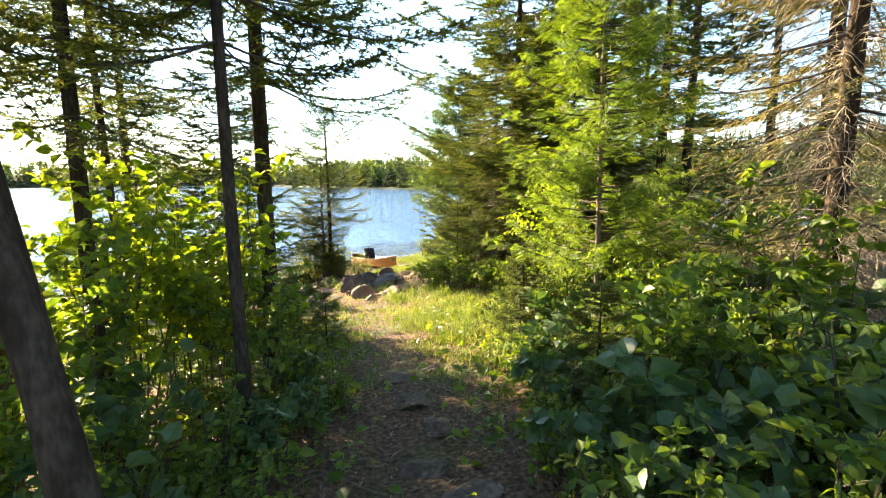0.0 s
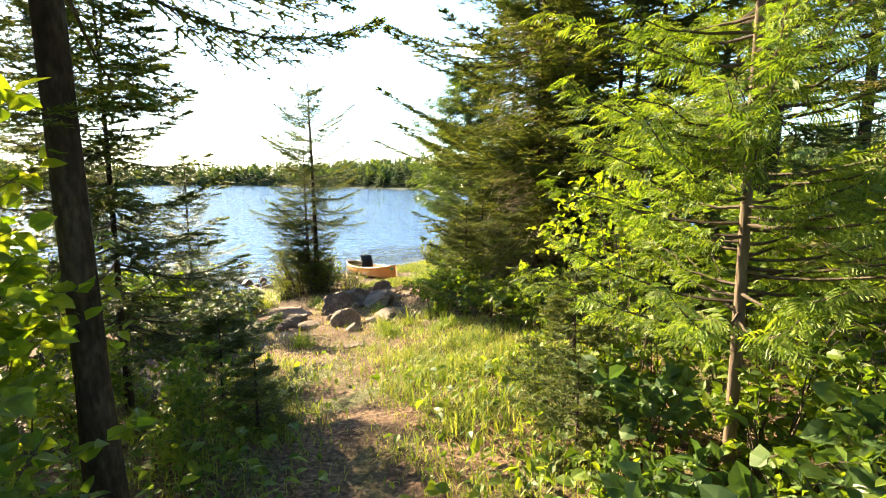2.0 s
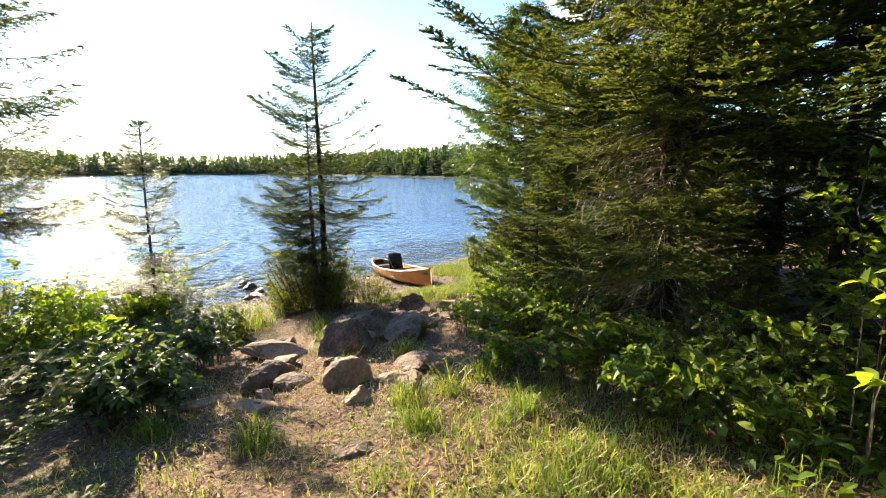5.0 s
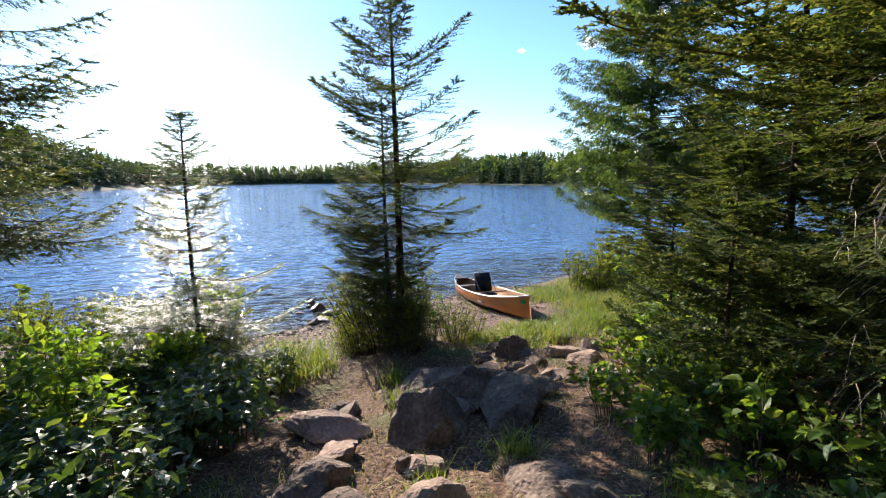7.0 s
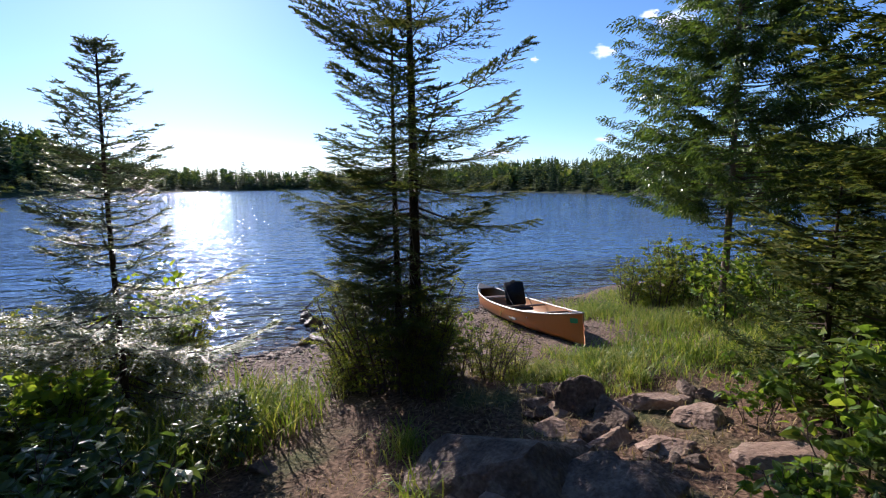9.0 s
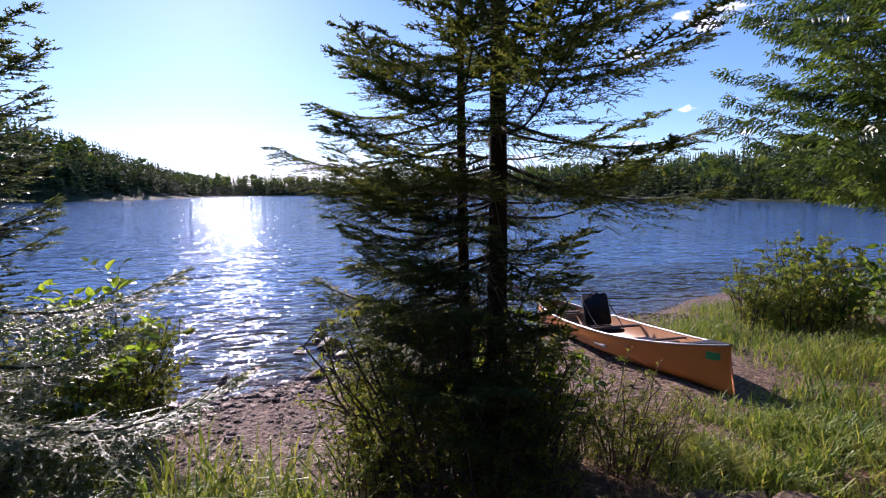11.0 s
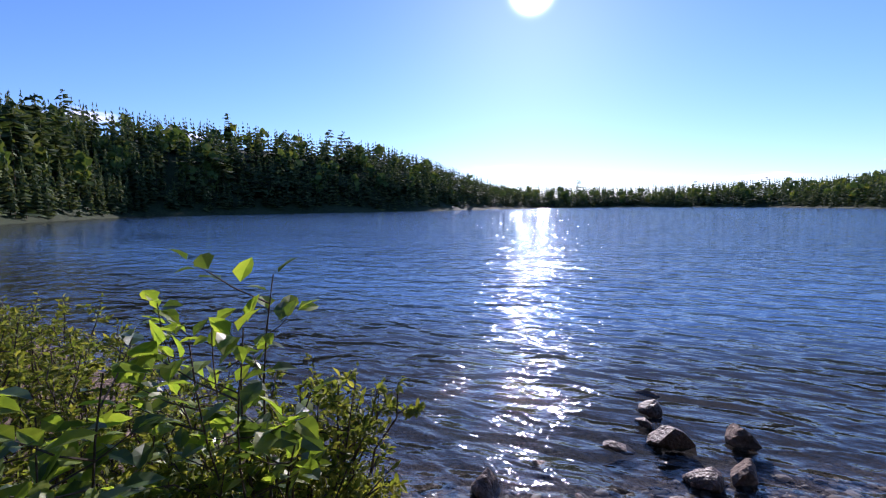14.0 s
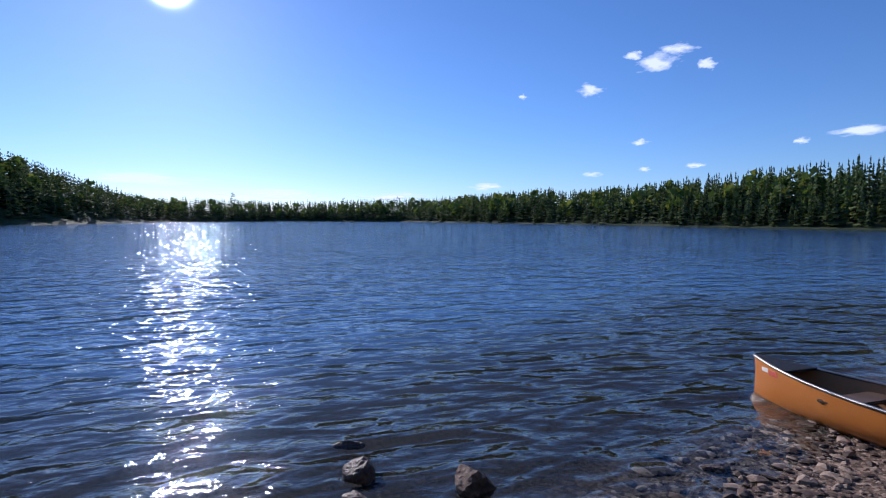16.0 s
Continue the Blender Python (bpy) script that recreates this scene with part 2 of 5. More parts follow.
def ground_material():
    """Soil with needles inland, gravel by the shore, silt and stones under the water, the deep bed painted with the
    water's scattered blue light.
    """
    mat = bpy.data.materials.new("forest_ground")
    mat.use_nodes = True
    nt = mat.node_tree
    nd, ln = nt.nodes, nt.links
    bs = nd["Principled BSDF"]
    tc = nd.new("ShaderNodeTexCoord")
    sep = nd.new("ShaderNodeSeparateXYZ")
    ln.new(tc.outputs["Object"], sep.inputs[0])
    n1 = nd.new("ShaderNodeTexNoise")
    n1.inputs["Scale"].default_value, n1.inputs["Detail"].default_value = 1.3, 6
    n2 = nd.new("ShaderNodeTexNoise")
    n2.inputs["Scale"].default_value, n2.inputs["Detail"].default_value = 26, 6
    vo = nd.new("ShaderNodeTexVoronoi")
    vo.inputs["Scale"].default_value = 34
    for a in (n1, n2, vo):
        ln.new(tc.outputs["Object"], a.inputs["Vector"])

    def ramp(src, stops):
        r = nd.new("ShaderNodeValToRGB")
        while len(r.color_ramp.elements) < len(stops):
            r.color_ramp.elements.new(0.5)
        for e, (p, c) in zip(r.color_ramp.elements, stops):
            e.position, e.color = p, (*c, 1)
        ln.new(src, r.inputs[0])
        return r.outputs[0]

    def blend(f, a, b):
        m = nd.new("ShaderNodeMix")
        m.data_type = "RGBA"
        ln.new(f, m.inputs["Factor"])
        ln.new(a, m.inputs["A"])
        ln.new(b, m.inputs["B"])
        return m.outputs["Result"]

    def span(src, a, b):
        m = nd.new("ShaderNodeMapRange")
        m.inputs["From Min"].default_value, m.inputs["From Max"].default_value = a, b
        ln.new(src, m.inputs["Value"])
        return m.outputs[0]
    soil = ramp(n2.outputs["Fac"], [(0.3, (0.045, 0.026, 0.016)), (0.5, (0.125, 0.076, 0.047)), (0.72, (0.27, 0.175, 0.11))])
    moss = ramp(n2.outputs["Fac"], [(0.3, (0.035, 0.045, 0.016)), (0.7, (0.13, 0.13, 0.05))])
    soil = blend(span(n1.outputs["Fac"], 0.5, 0.66), soil, moss)
    gravel = ramp(vo.outputs["Color"], [(0.2, (0.075, 0.05, 0.035)), (0.55, (0.165, 0.115, 0.082)), (0.9, (0.31, 0.23, 0.165))])
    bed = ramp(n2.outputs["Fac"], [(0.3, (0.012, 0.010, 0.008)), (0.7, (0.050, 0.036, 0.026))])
    # blue of light scattered in deep water, put into the bed's colour
    scatter_blue = ramp(n1.outputs["Fac"], [(0.3, (0.06, 0.13, 0.27)), (0.7, (0.08, 0.16, 0.32))])
    bed = blend(span(sep.outputs["Z"], -0.35, -1.3), bed, scatter_blue)
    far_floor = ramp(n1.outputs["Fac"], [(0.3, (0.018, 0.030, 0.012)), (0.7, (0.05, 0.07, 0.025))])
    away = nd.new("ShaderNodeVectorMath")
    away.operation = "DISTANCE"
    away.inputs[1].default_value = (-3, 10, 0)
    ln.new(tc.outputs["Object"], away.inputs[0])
    wob = nd.new("ShaderNodeMath")
    wob.operation = "MULTIPLY_ADD"
    wob.inputs[1].default_value = 0.25
    ln.new(n1.outputs["Fac"], wob.inputs[0])
    ln.new(sep.outputs["Z"], wob.inputs[2])
    col = blend(span(wob.outputs[0], 0.42, 0.62), gravel, soil)
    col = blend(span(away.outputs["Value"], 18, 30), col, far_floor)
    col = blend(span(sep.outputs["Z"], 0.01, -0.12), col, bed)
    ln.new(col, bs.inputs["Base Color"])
    bs.inputs["Roughness"].default_value = 0.92
    bs.inputs["Specular IOR Level"].default_value = 0.2
    bp = nd.new("ShaderNodeBump")
    bp.inputs["Strength"].default_value, bp.inputs["Distance"].default_value = 0.9, 0.03
    ln.new(n2.outputs["Fac"], bp.inputs["Height"])
    ln.new(bp.outputs[0], bs.inputs["Normal"])
    return mat


def water_material():
    mat = bpy.data.materials.new("lake_water")
    mat.use_nodes = True
    nt = mat.node_tree
    nd, ln = nt.nodes, nt.links
    bs = nd["Principled BSDF"]
    bs.inputs["Base Color"].default_value = (0.20, 0.29, 0.40, 1)
    bs.inputs["Transmission Weight"].default_value = 1.0
    bs.inputs["IOR"].default_value = 1.33
    bs.inputs["Roughness"].default_value = 0.035
    tc = nd.new("ShaderNodeTexCoord")
    mp = nd.new("ShaderNodeMapping")
    mp.vector_type = "TEXTURE"
    mp.inputs["Rotation"].default_value = (0, 0, radians(32))
    mp.inputs["Scale"].default_value = (1.9, 1.0, 1.0)
    ln.new(tc.outputs["Object"], mp.inputs["Vector"])
    last = None
    for scale, detail, strength, dist in ((0.5, 1, 0.8, 0.14), (1.7, 1, 1.0, 0.17), (4.6, 1, 1.0, 0.065), (13.0, 2, 0.6, 0.018)):
        nz = nd.new("ShaderNodeTexNoise")
        nz.inputs["Scale"].default_value, nz.inputs["Detail"].default_value = scale, detail
        nz.inputs["Distortion"].default_value = 0.4
        ln.new(mp.outputs[0], nz.inputs["Vector"])
        bp = nd.new("ShaderNodeBump")
        bp.inputs["Strength"].default_value, bp.inputs["Distance"].default_value = strength, dist
        ln.new(nz.outputs["Fac"], bp.inputs["Height"])
        if last:
            ln.new(last.outputs[0], bp.inputs["Normal"])
        last = bp
    ln.new(last.outputs[0], bs.inputs["Normal"])
    return mat


# ---- mesh helpers ----
def mesh_of(name, verts, faces, mat, smooth=False):
    """A mesh from arrays; faces is a list of (n, k) index arrays."""
    me = bpy.data.meshes.new(name)
    verts = np.asarray(verts, dtype=np.float32).reshape(-1, 3)
    faces = [np.asarray(f, dtype=np.int32) for f in faces if len(f)]
    idx = np.concatenate([f.ravel() for f in faces])
    sizes = np.concatenate([np.full(len(f), f.shape[1], dtype=np.int32) for f in faces])
    me.vertices.add(len(verts))
    me.vertices.foreach_set("co", verts.ravel())
    me.loops.add(len(idx))
    me.loops.foreach_set("vertex_index", idx)
    me.polygons.add(len(sizes))
    me.polygons.foreach_set("loop_start", np.concatenate([[0], np.cumsum(sizes)[:-1]]).astype(np.int32))
    me.polygons.foreach_set("use_smooth", np.full(len(sizes), smooth, dtype=bool))
    me.update(calc_edges=True)
    me.materials.append(mat)
    return me


def empty(name, m=None):
    ob = new(name)
    if m is not None:
        ob.matrix_world = m
    return ob


def part(name, me, parent, label=""):
    """Links a mesh as one part under a thing, in the thing's own coordinates."""
    ob = new(name, me)
    ob.parent = parent
    if label:
        tagged(ob, label)
    return ob


def bm_part(name, bm, mat, parent, label="", smooth=False):
    me = bpy.data.meshes.new(name)
    bm.to_mesh(me)
    bm.free()
    for p in me.polygons:
        p.use_smooth = smooth
    me.materials.append(mat)
    return part(name, me, parent, label)


class Heap:
    """Gathers triangles, quads and tubes for one mesh."""

    def __init__(self):
        self.v, self.t, self.q, self.n = [], [], [], 0

    def add(self, v, t=None, q=None):
        v = np.asarray(v, dtype=np.float32).reshape(-1, 3)
        if t is not None and len(t):
            self.t.append(np.asarray(t) + self.n)
        if q is not None and len(q):
            self.q.append(np.asarray(q) + self.n)
        self.v.append(v)
        self.n += len(v)

    def tube(self, pts, radii, sides=5):
        pts = np.asarray(pts, dtype=float)
        k = len(pts)
        d = np.gradient(pts, axis=0)
        d /= np.linalg.norm(d, axis=1)[:, None] + 1e-9
        ref = np.array([0.0, 0.0, 1.0]) if abs(d[:, 2]).mean() < 0.8 else np.array([1.0, 0.0, 0.0])
        a = np.cross(d, ref)
        a /= np.linalg.norm(a, axis=1)[:, None] + 1e-9
        b = np.cross(d, a)
        ang = np.linspace(0, 2 * np.pi, sides, endpoint=False)
        ring = a[:, None] * np.cos(ang)[None, :, None] + b[:, None] * np.sin(ang)[None, :, None]
        v = pts[:, None] + ring * np.asarray(radii, dtype=float)[:, None, None]
        i = np.arange(k - 1)[:, None] * sides
        j = np.arange(sides)[None]
        q = np.stack([i + j, i + (j + 1) % sides, i + sides + (j + 1) % sides, i + sides + j], -1).reshape(-1, 4)
        self.add(v, q=q)

    def mesh(self, name, mat, smooth=False):
        f = []
        if self.t:
            f.append(np.concatenate(self.t))
        if self.q:
            f.append(np.concatenate(self.q))
        return mesh_of(name, np.concatenate(self.v), f, mat, smooth)


def unit(a):
    return a / (np.linalg.norm(a, axis=-1, keepdims=True) + 1e-9)


def needles(heap, p, d, length, rng, per=10, size=0.035, wide=0.007):
    """Needle sprays along twigs: p base, d direction, length of each (arrays)."""
    n = len(p)
    side = unit(np.cross(d, np.array([0, 0, 1.0])) + rng.normal(0, 0.15, (n, 3)))
    up = unit(np.cross(side, d))
    k = (np.arange(per) + 0.5) / per
    pos = p[:, None] + d[:, None] * (k[None, :, None] * length[:, None, None])
    sgn = np.where(np.arange(per) % 2 == 0, 1.0, -1.0)[None, :, None]
    nd = side[:, None] * sgn + d[:, None] * 0.75 + up[:, None] * rng.uniform(-0.55, 0.8, (n, per, 1))
    nd = unit(nd)
    ln = size * rng.uniform(0.7, 1.2, (n, per, 1)) * (1 - 0.45 * k[None, :, None])
    w = d[:, None] * wide
    v = np.stack([pos - w, pos + w, pos + nd * ln], 2).reshape(-1, 3)
    heap.add(v, t=np.arange(n * per * 3).reshape(-1, 3))
    tip = np.stack([p - side * wide * 0.8, p + side * wide * 0.8, p + d * length[:, None] * 1.05], 1).reshape(-1, 3)
    heap.add(tip, t=np.arange(n * 3).reshape(-1, 3))


def leaves(heap, p, axis, size, rng, slim=0.55, flat=0.5):
    """Pointed leaves with a fold along the midrib."""
    n = len(p)
    nrm = unit(np.array([0, 0, 1.0]) * flat + rng.normal(0, 0.45, (n, 3)))
    axis = unit(axis - nrm * (axis * nrm).sum(1)[:, None])
    side = np.cross(nrm, axis)
    s = size[:, None]
    w = s * slim * 0.5
    fold = nrm * w * 0.35
    a = p
    b = p + axis * s * 0.32 + side * w + fold
    c = p + axis * s * 0.32 - side * w + fold
    b2 = p + axis * s * 0.68 + side * w * 0.75 + fold * 0.7 - nrm * s * 0.04
    c2 = p + axis * s * 0.68 - side * w * 0.75 + fold * 0.7 - nrm * s * 0.04
    m = p + axis * s * 0.5
    e = p + axis * s - nrm * s * 0.12
    v = np.stack([a, b, b2, e, c2, c, m], 1).reshape(-1, 3)
    i = np.arange(n)[:, None] * 7
    t = np.concatenate([i + np.array(x)[None] for x in ((0, 6, 1), (1, 6, 2), (2, 6, 3), (3, 6, 4), (4, 6, 5), (5, 6, 0))])
    heap.add(v, t=t)


# ---- the lie of the land ----
SHORE = [(20, 33), (8, 27.5), (-0.57, 23.3), (-1.7, 21.2), (-3.8, 19.1), (-4.66, 18.1), (-5.66, 17.0), (-6.3, 15.6), (-7.05, 14.8), (-7.5, 14.55), (-8.3, 14.4), (-12, 13.0), (-20, 10), (-40, 2),
         (-75, -2), (-105, 5), (-140, 18), (-155, 50), (-172, 120), (-215, 200), (-250, 270), (-225, 340), (-120, 310), (-51, 235), (-12, 192), (9, 160),
         (26, 133), (46, 105), (60, 72), (46, 46)]
SH = np.array(SHORE, dtype=float)


def shore_dist(x, y):
    """Metres inland of the waterline; negative over the lake."""
    x, y = np.asarray(x, dtype=float), np.asarray(y, dtype=float)
    best = np.full(x.shape, 1e9)
    inside = np.zeros(x.shape, dtype=bool)
    for (ax, ay), (bx, by) in zip(SH, np.roll(SH, -1, axis=0)):
        dx, dy = bx - ax, by - ay
        u = np.clip(((x - ax) * dx + (y - ay) * dy) / (dx * dx + dy * dy), 0, 1)
        best = np.minimum(best, np.hypot(x - ax - u * dx, y - ay - u * dy))
        if dy != 0:
            cross = ((ay > y) != (by > y)) & (x < (bx - ax) * (y - ay) / dy + ax)
            inside ^= cross
    return np.where(inside, -best, best)


def wave(x, y, f, ph):
    return np.sin(x * f + ph) * np.cos(y * f * 1.13 - ph * 1.7) + 0.5 * np.sin((x + y) * f * 1.9 + ph * 2.3)


def ground_z(x, y):
    x, y = np.asarray(x, dtype=float), np.asarray(y, dtype=float)
    s = shore_dist(x, y)
    near = np.interp(s, [-60, -12, -4, 0, 1.6, 3.9, 5.6, 6.8, 9.9, 12.4, 16.4, 40], [-6, -2.4, -0.55, 0, 0.13, 0.38, 0.66, 0.80, 1.2, 1.55, 1.95, 3.2])
    far = np.hypot(x + 3, y - 10) > 45
    left = np.clip((-x - 60) / 60, 0, 1) * np.clip((250 - y) / 110, 0, 1)
    right = np.clip((x + 30) / 60, 0, 1)
    hill = np.interp(s, [-60, 0, 3, 20, 50, 300], [-6, 0, 1.0, 8, 13, 15]) * np.where(s > 0, 0.62 + 1.3 * left + 0.02 * right, 1.0)
    z = np.where(far, hill, near)
    rough = 0.035 * wave(x, y, 2.1, 0.4) + 0.02 * wave(x, y, 5.3, 1.9)
    mound = 0.22 * np.exp(-((x + 3.0) ** 2 + (y - 13.7) ** 2) / 0.8)
    return z + mound + rough * np.clip(s * 0.7, 0.15, 1.0)


def gz(x, y):
    return float(ground_z(np.array([x]), np.array([y]))[0])


def build_ground():
    u = np.linspace(-1, 1, 230)
    gx = -3 + 14 * u + 900 * np.sign(u) * np.abs(u) ** 5.0
    gy = 9 + 14 * u + 900 * np.sign(u) * np.abs(u) ** 5.0
    X, Y = np.meshgrid(gx, gy)
    Z = ground_z(X, Y)
    n = len(u)
    i, j = np.meshgrid(np.arange(n - 1), np.arange(n - 1))
    a = (j * n + i).ravel()
    q = np.stack([a, a + 1, a + n + 1, a + n], 1)
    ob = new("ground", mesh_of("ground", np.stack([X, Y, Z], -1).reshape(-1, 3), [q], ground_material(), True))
    tagged(ob, "bare brown forest soil sloping to a gravel lake shore", "ground", kind="structure")


def build_water():
    big = [(-600, -40), (-600, 600), (150, 600), (150, 9.5), (-20, 9.5), (-20, -40)]
    v = [(x, y, 0.0) for x, y in big]
    ob = new("water", mesh_of("water", v, [np.array([[0, 5, 4, 3, 2, 1]])], water_material()))
    ob.visible_shadow = False
    tagged(ob, "blue rippled lake water with clear shallows", "lake", kind="structure")


build_ground()
build_water()


# ---- kinds of trees and plants ----
def trunk_line(height, lean, rng, steps=12, wob=0.02):
    z = np.linspace(0, 1, steps)
    ph = rng.uniform(0, 6, 2)
    x = lean[0] * z + wob * height * np.sin(z * 4 + ph[0]) * z * 0.35
    y = lean[1] * z + wob * height * np.sin(z * 3.3 + ph[1]) * z * 0.35
    return np.stack([x, y, z * height], 1)


def at_height(line, z):
    return np.array([np.interp(z, line[:, 2], line[:, 0]), np.interp(z, line[:, 2], line[:, 1]), z])


def spruce_branch(wood, green, p0, az, length, rise, rng, spacing=0.09, needle=0.035, droop=0.12, bare=0.18, thick=0.011, hang=0.0, per=8, m=5, wide=0.009):
    """One bough: a drooping limb that turns up at the tip, flat side twigs, and needle sprays on them."""
    out = np.array([math.cos(az), math.sin(az), 0.0])
    side = np.array([-math.sin(az), math.cos(az), 0.0])
    bend = rng.normal(0, 0.06)
    u = np.linspace(0, 1, 8)
    line = p0 + np.outer(u * length, out) + np.outer(bend * length * u ** 2, side)
    line[:, 2] += length * (math.tan(rise) * u - droop * (np.sin(u * np.pi * 0.9)) + 0.06 * u ** 3)
    wood.tube(line, np.maximum(0.0022, thick * (1 - 0.85 * u)), 4)
    n = max(3, int(length * (1 - bare) / spacing))
    ks = bare + (1 - bare) * (np.arange(n) + rng.uniform(0.2, 0.8, n)) / n
    pos = np.stack([np.interp(ks, u, line[:, i]) for i in range(3)], 1)
    fwd = unit(np.stack([np.interp(ks, u, np.gradient(line[:, i], u)) for i in range(3)], 1))
    P, D, L = [pos], [fwd], [np.full(n, spacing * 1.5)]
    for s in (1, -1):
        tl = np.minimum(0.42 * length, 0.62) * (1 - ks) ** 0.8 * rng.uniform(0.6, 1.15, n) + 0.09
        td = unit(fwd * 0.75 + side * s * rng.uniform(0.5, 0.95, (n, 1)) + np.array([0, 0, 1.0]) * (rng.uniform(-0.22, 0.14, (n, 1)) - hang))
        kk = (np.arange(m) + 0.15) / m
        sub = pos[:, None] + td[:, None] * (tl[:, None, None] * kk[None, :, None])
        sub[:, :, 2] -= (0.10 + hang * 0.5) * tl[:, None] * kk[None] ** 2
        segl = np.repeat(tl / m * 1.25, m)
        P.append(sub.reshape(-1, 3))
        D.append(np.repeat(td, m, 0))
        L.append(segl)
        for s2 in (1, -1):
            sd = unit(np.repeat(td, m, 0) * 0.8 + s2 * np.cross(np.repeat(td, m, 0), np.array([0, 0, 1.0])) * 0.75 + rng.normal(0, 0.12, (n * m, 3)))
            ll = np.repeat(tl, m) * 0.34 * (1 - np.tile(kk, n) * 0.6) + 0.025
            keep = rng.random(n * m) < 0.85
            P.append(sub.reshape(-1, 3)[keep])
            D.append(sd[keep])
            L.append(ll[keep])
    needles(green, np.concatenate(P), np.concatenate(D), np.concatenate(L), rng, per, needle, wide)


def spruce(name, height, radius, seed, clear=0.06, lean=(0, 0), whorls=26, per_whorl=5, widest=0.18, spacing=0.09, needle=0.035, mat=None, thick=0.09, twin=None, sparse=0.0, dead=0, per=8, top_rise=0.3, hang=0.0, reach=None, m=5, wide=0.009, crown=(0.7, 0.9, 1.0, 0.8, 0.46, 0.05), split=False, skirt=0, boughs=(), loose=0.8, rises=(-0.12, 0.02), brush=None, coarse=2.0, open_side=None):
    """A spruce: tapered trunk, boughs in whorls, needle foliage, dead inner twigs."""
    rng = np.random.default_rng(seed)
    root = empty(name)
    trunk, wood, green, dry = Heap(), Heap(), Heap(), Heap()
    main = None
    stems = [(np.zeros(3), height, lean, thick)] + ([twin] if twin else [])
    for base, h, ln, th in stems:
        line = trunk_line(h, ln, rng) + np.asarray(base)
        line[0, 2] -= 0.25
        main = line if base[0] == 0 else main
        r = th * (1 - line[:, 2].clip(0) / (h * 1.03)) ** 0.85 + 0.006
        r[0] *= 1.5
        trunk.tube(line, r, 10)
        nw = int(whorls * h / height)
        for w in range(nw):
            f = clear + (0.985 - clear) * ((w + rng.uniform(0, loose)) / nw) ** 0.92
            prof = np.interp(f, [0, widest * 0.4, widest, 0.5, 0.8, 1.0], crown)
            for b in range(per_whorl + (skirt if f < 0.34 else skirt // 2 if f < 0.5 else 0)):
                if b < per_whorl and rng.random() < sparse:
                    continue
                az = rng.uniform(0, 6.283) if b < per_whorl or f < 0.3 else rng.uniform(3.1, 6.3)
                ln_b = radius * (h / height) * prof * rng.uniform(0.6, 1.15)
                if b >= per_whorl:
                    ln_b *= 0.6
                if reach:
                    ln_b = min(ln_b, reach(az, f))
                bare = 0.18
                if open_side and open_side(az, f):
                    if rng.random() < 0.4:
                        continue
                    bare = 0.5
                z = f * h + rng.uniform(-0.06, 0.06)
                p0 = at_height(line, z)
                rise = np.interp(f, [0, 0.35, 1], [*rises, top_rise]) + rng.normal(0, 0.08)
                if split:
                    wood, green = Heap(), Heap()
                fine = (spacing, needle, per, wide)
                if brush and brush(az, f):
                    fine = (spacing, 0.020, 14, 0.0055)
                elif f > coarse:
                    fine = (spacing * 1.7, needle * 1.3, per, wide * 1.3)
                spruce_branch(wood, green, p0, az, max(0.12, ln_b), rise, rng, fine[0], fine[1], np.interp(f, [0, 0.6, 1], [0.17, 0.1, 0.0]), bare=bare, thick=0.005 + 0.004 * ln_b, per=fine[2], hang=hang, m=m, wide=fine[3])
                if split:
                    bough = part("bough", wood.mesh("bough", M_TWIG), root)
                    part("needles", green.mesh("needles", mat or M_NEEDLE), bough)
        for k in range(dead):
            z = rng.uniform(0.03, 0.55) * h
            az = rng.uniform(0, 6.283)
            ll = radius * rng.uniform(0.25, 0.6)
            if reach:
                ll = min(ll, 0.4 * reach(az, 0.2))
            u = np.linspace(0, 1, 6)
            pts = at_height(line, z) + np.outer(u * ll, [math.cos(az), math.sin(az), -0.05]) + rng.normal(0, 0.03, (6, 3)) * u[:, None]
            pts[:, 2] -= 0.3 * ll * u ** 2
            dry.tube(pts, 0.0055 * (1 - 0.8 * u), 3)
            for j in range(9):
                q0 = pts[1 + j % 5] * (1 - 0.1 * (j // 5)) + pts[j % 5] * 0.1 * (j // 5)
                aa = az + rng.uniform(-1.5, 1.5)
                dd = unit(np.array([math.cos(aa), math.sin(aa), rng.uniform(-0.9, 0.05)]))
                ln_t = rng.uniform(0.12, 0.34)
                dry.tube(np.stack([q0, q0 + dd * ln_t * 0.5 + (0, 0, -0.012), q0 + dd * ln_t + (0, 0, -0.09 * ln_t / 0.2)]), [0.003, 0.0022, 0.001], 3)
    for z, tip in boughs:
        p0 = at_height(line if tip[0] < -0.3 and z < 2.6 else main, z)
        way = np.array(tip) - p0
        flat = math.hypot(way[0], way[1])
        limb, tuft = Heap(), Heap()
        spruce_branch(limb, tuft, p0, math.atan2(way[1], way[0]), flat, math.atan(way[2] / flat - 0.03), rng, 0.05, 0.021, 0.10, 0.2, 0.012, hang=0.12, per=12, m=4, wide=0.006)
        bough = part("bough", limb.mesh("bough", M_TWIG), root)
        part("needles", tuft.mesh("needles", mat or M_NEEDLE), bough)
    part("trunk", trunk.mesh("trunk", M_BARK, True), root)
    if not split:
        tagged(part("limbwork", wood.mesh("limbwork", M_TWIG), root), kind="stuff")
        tagged(part("foliage", green.mesh("foliage", mat or M_NEEDLE), root), kind="stuff")
    if dead:
        tagged(part("deadwood", dry.mesh("deadwood", M_DEADTWIG), root, "brittle grey dead twigs"), kind="stuff")
    return root


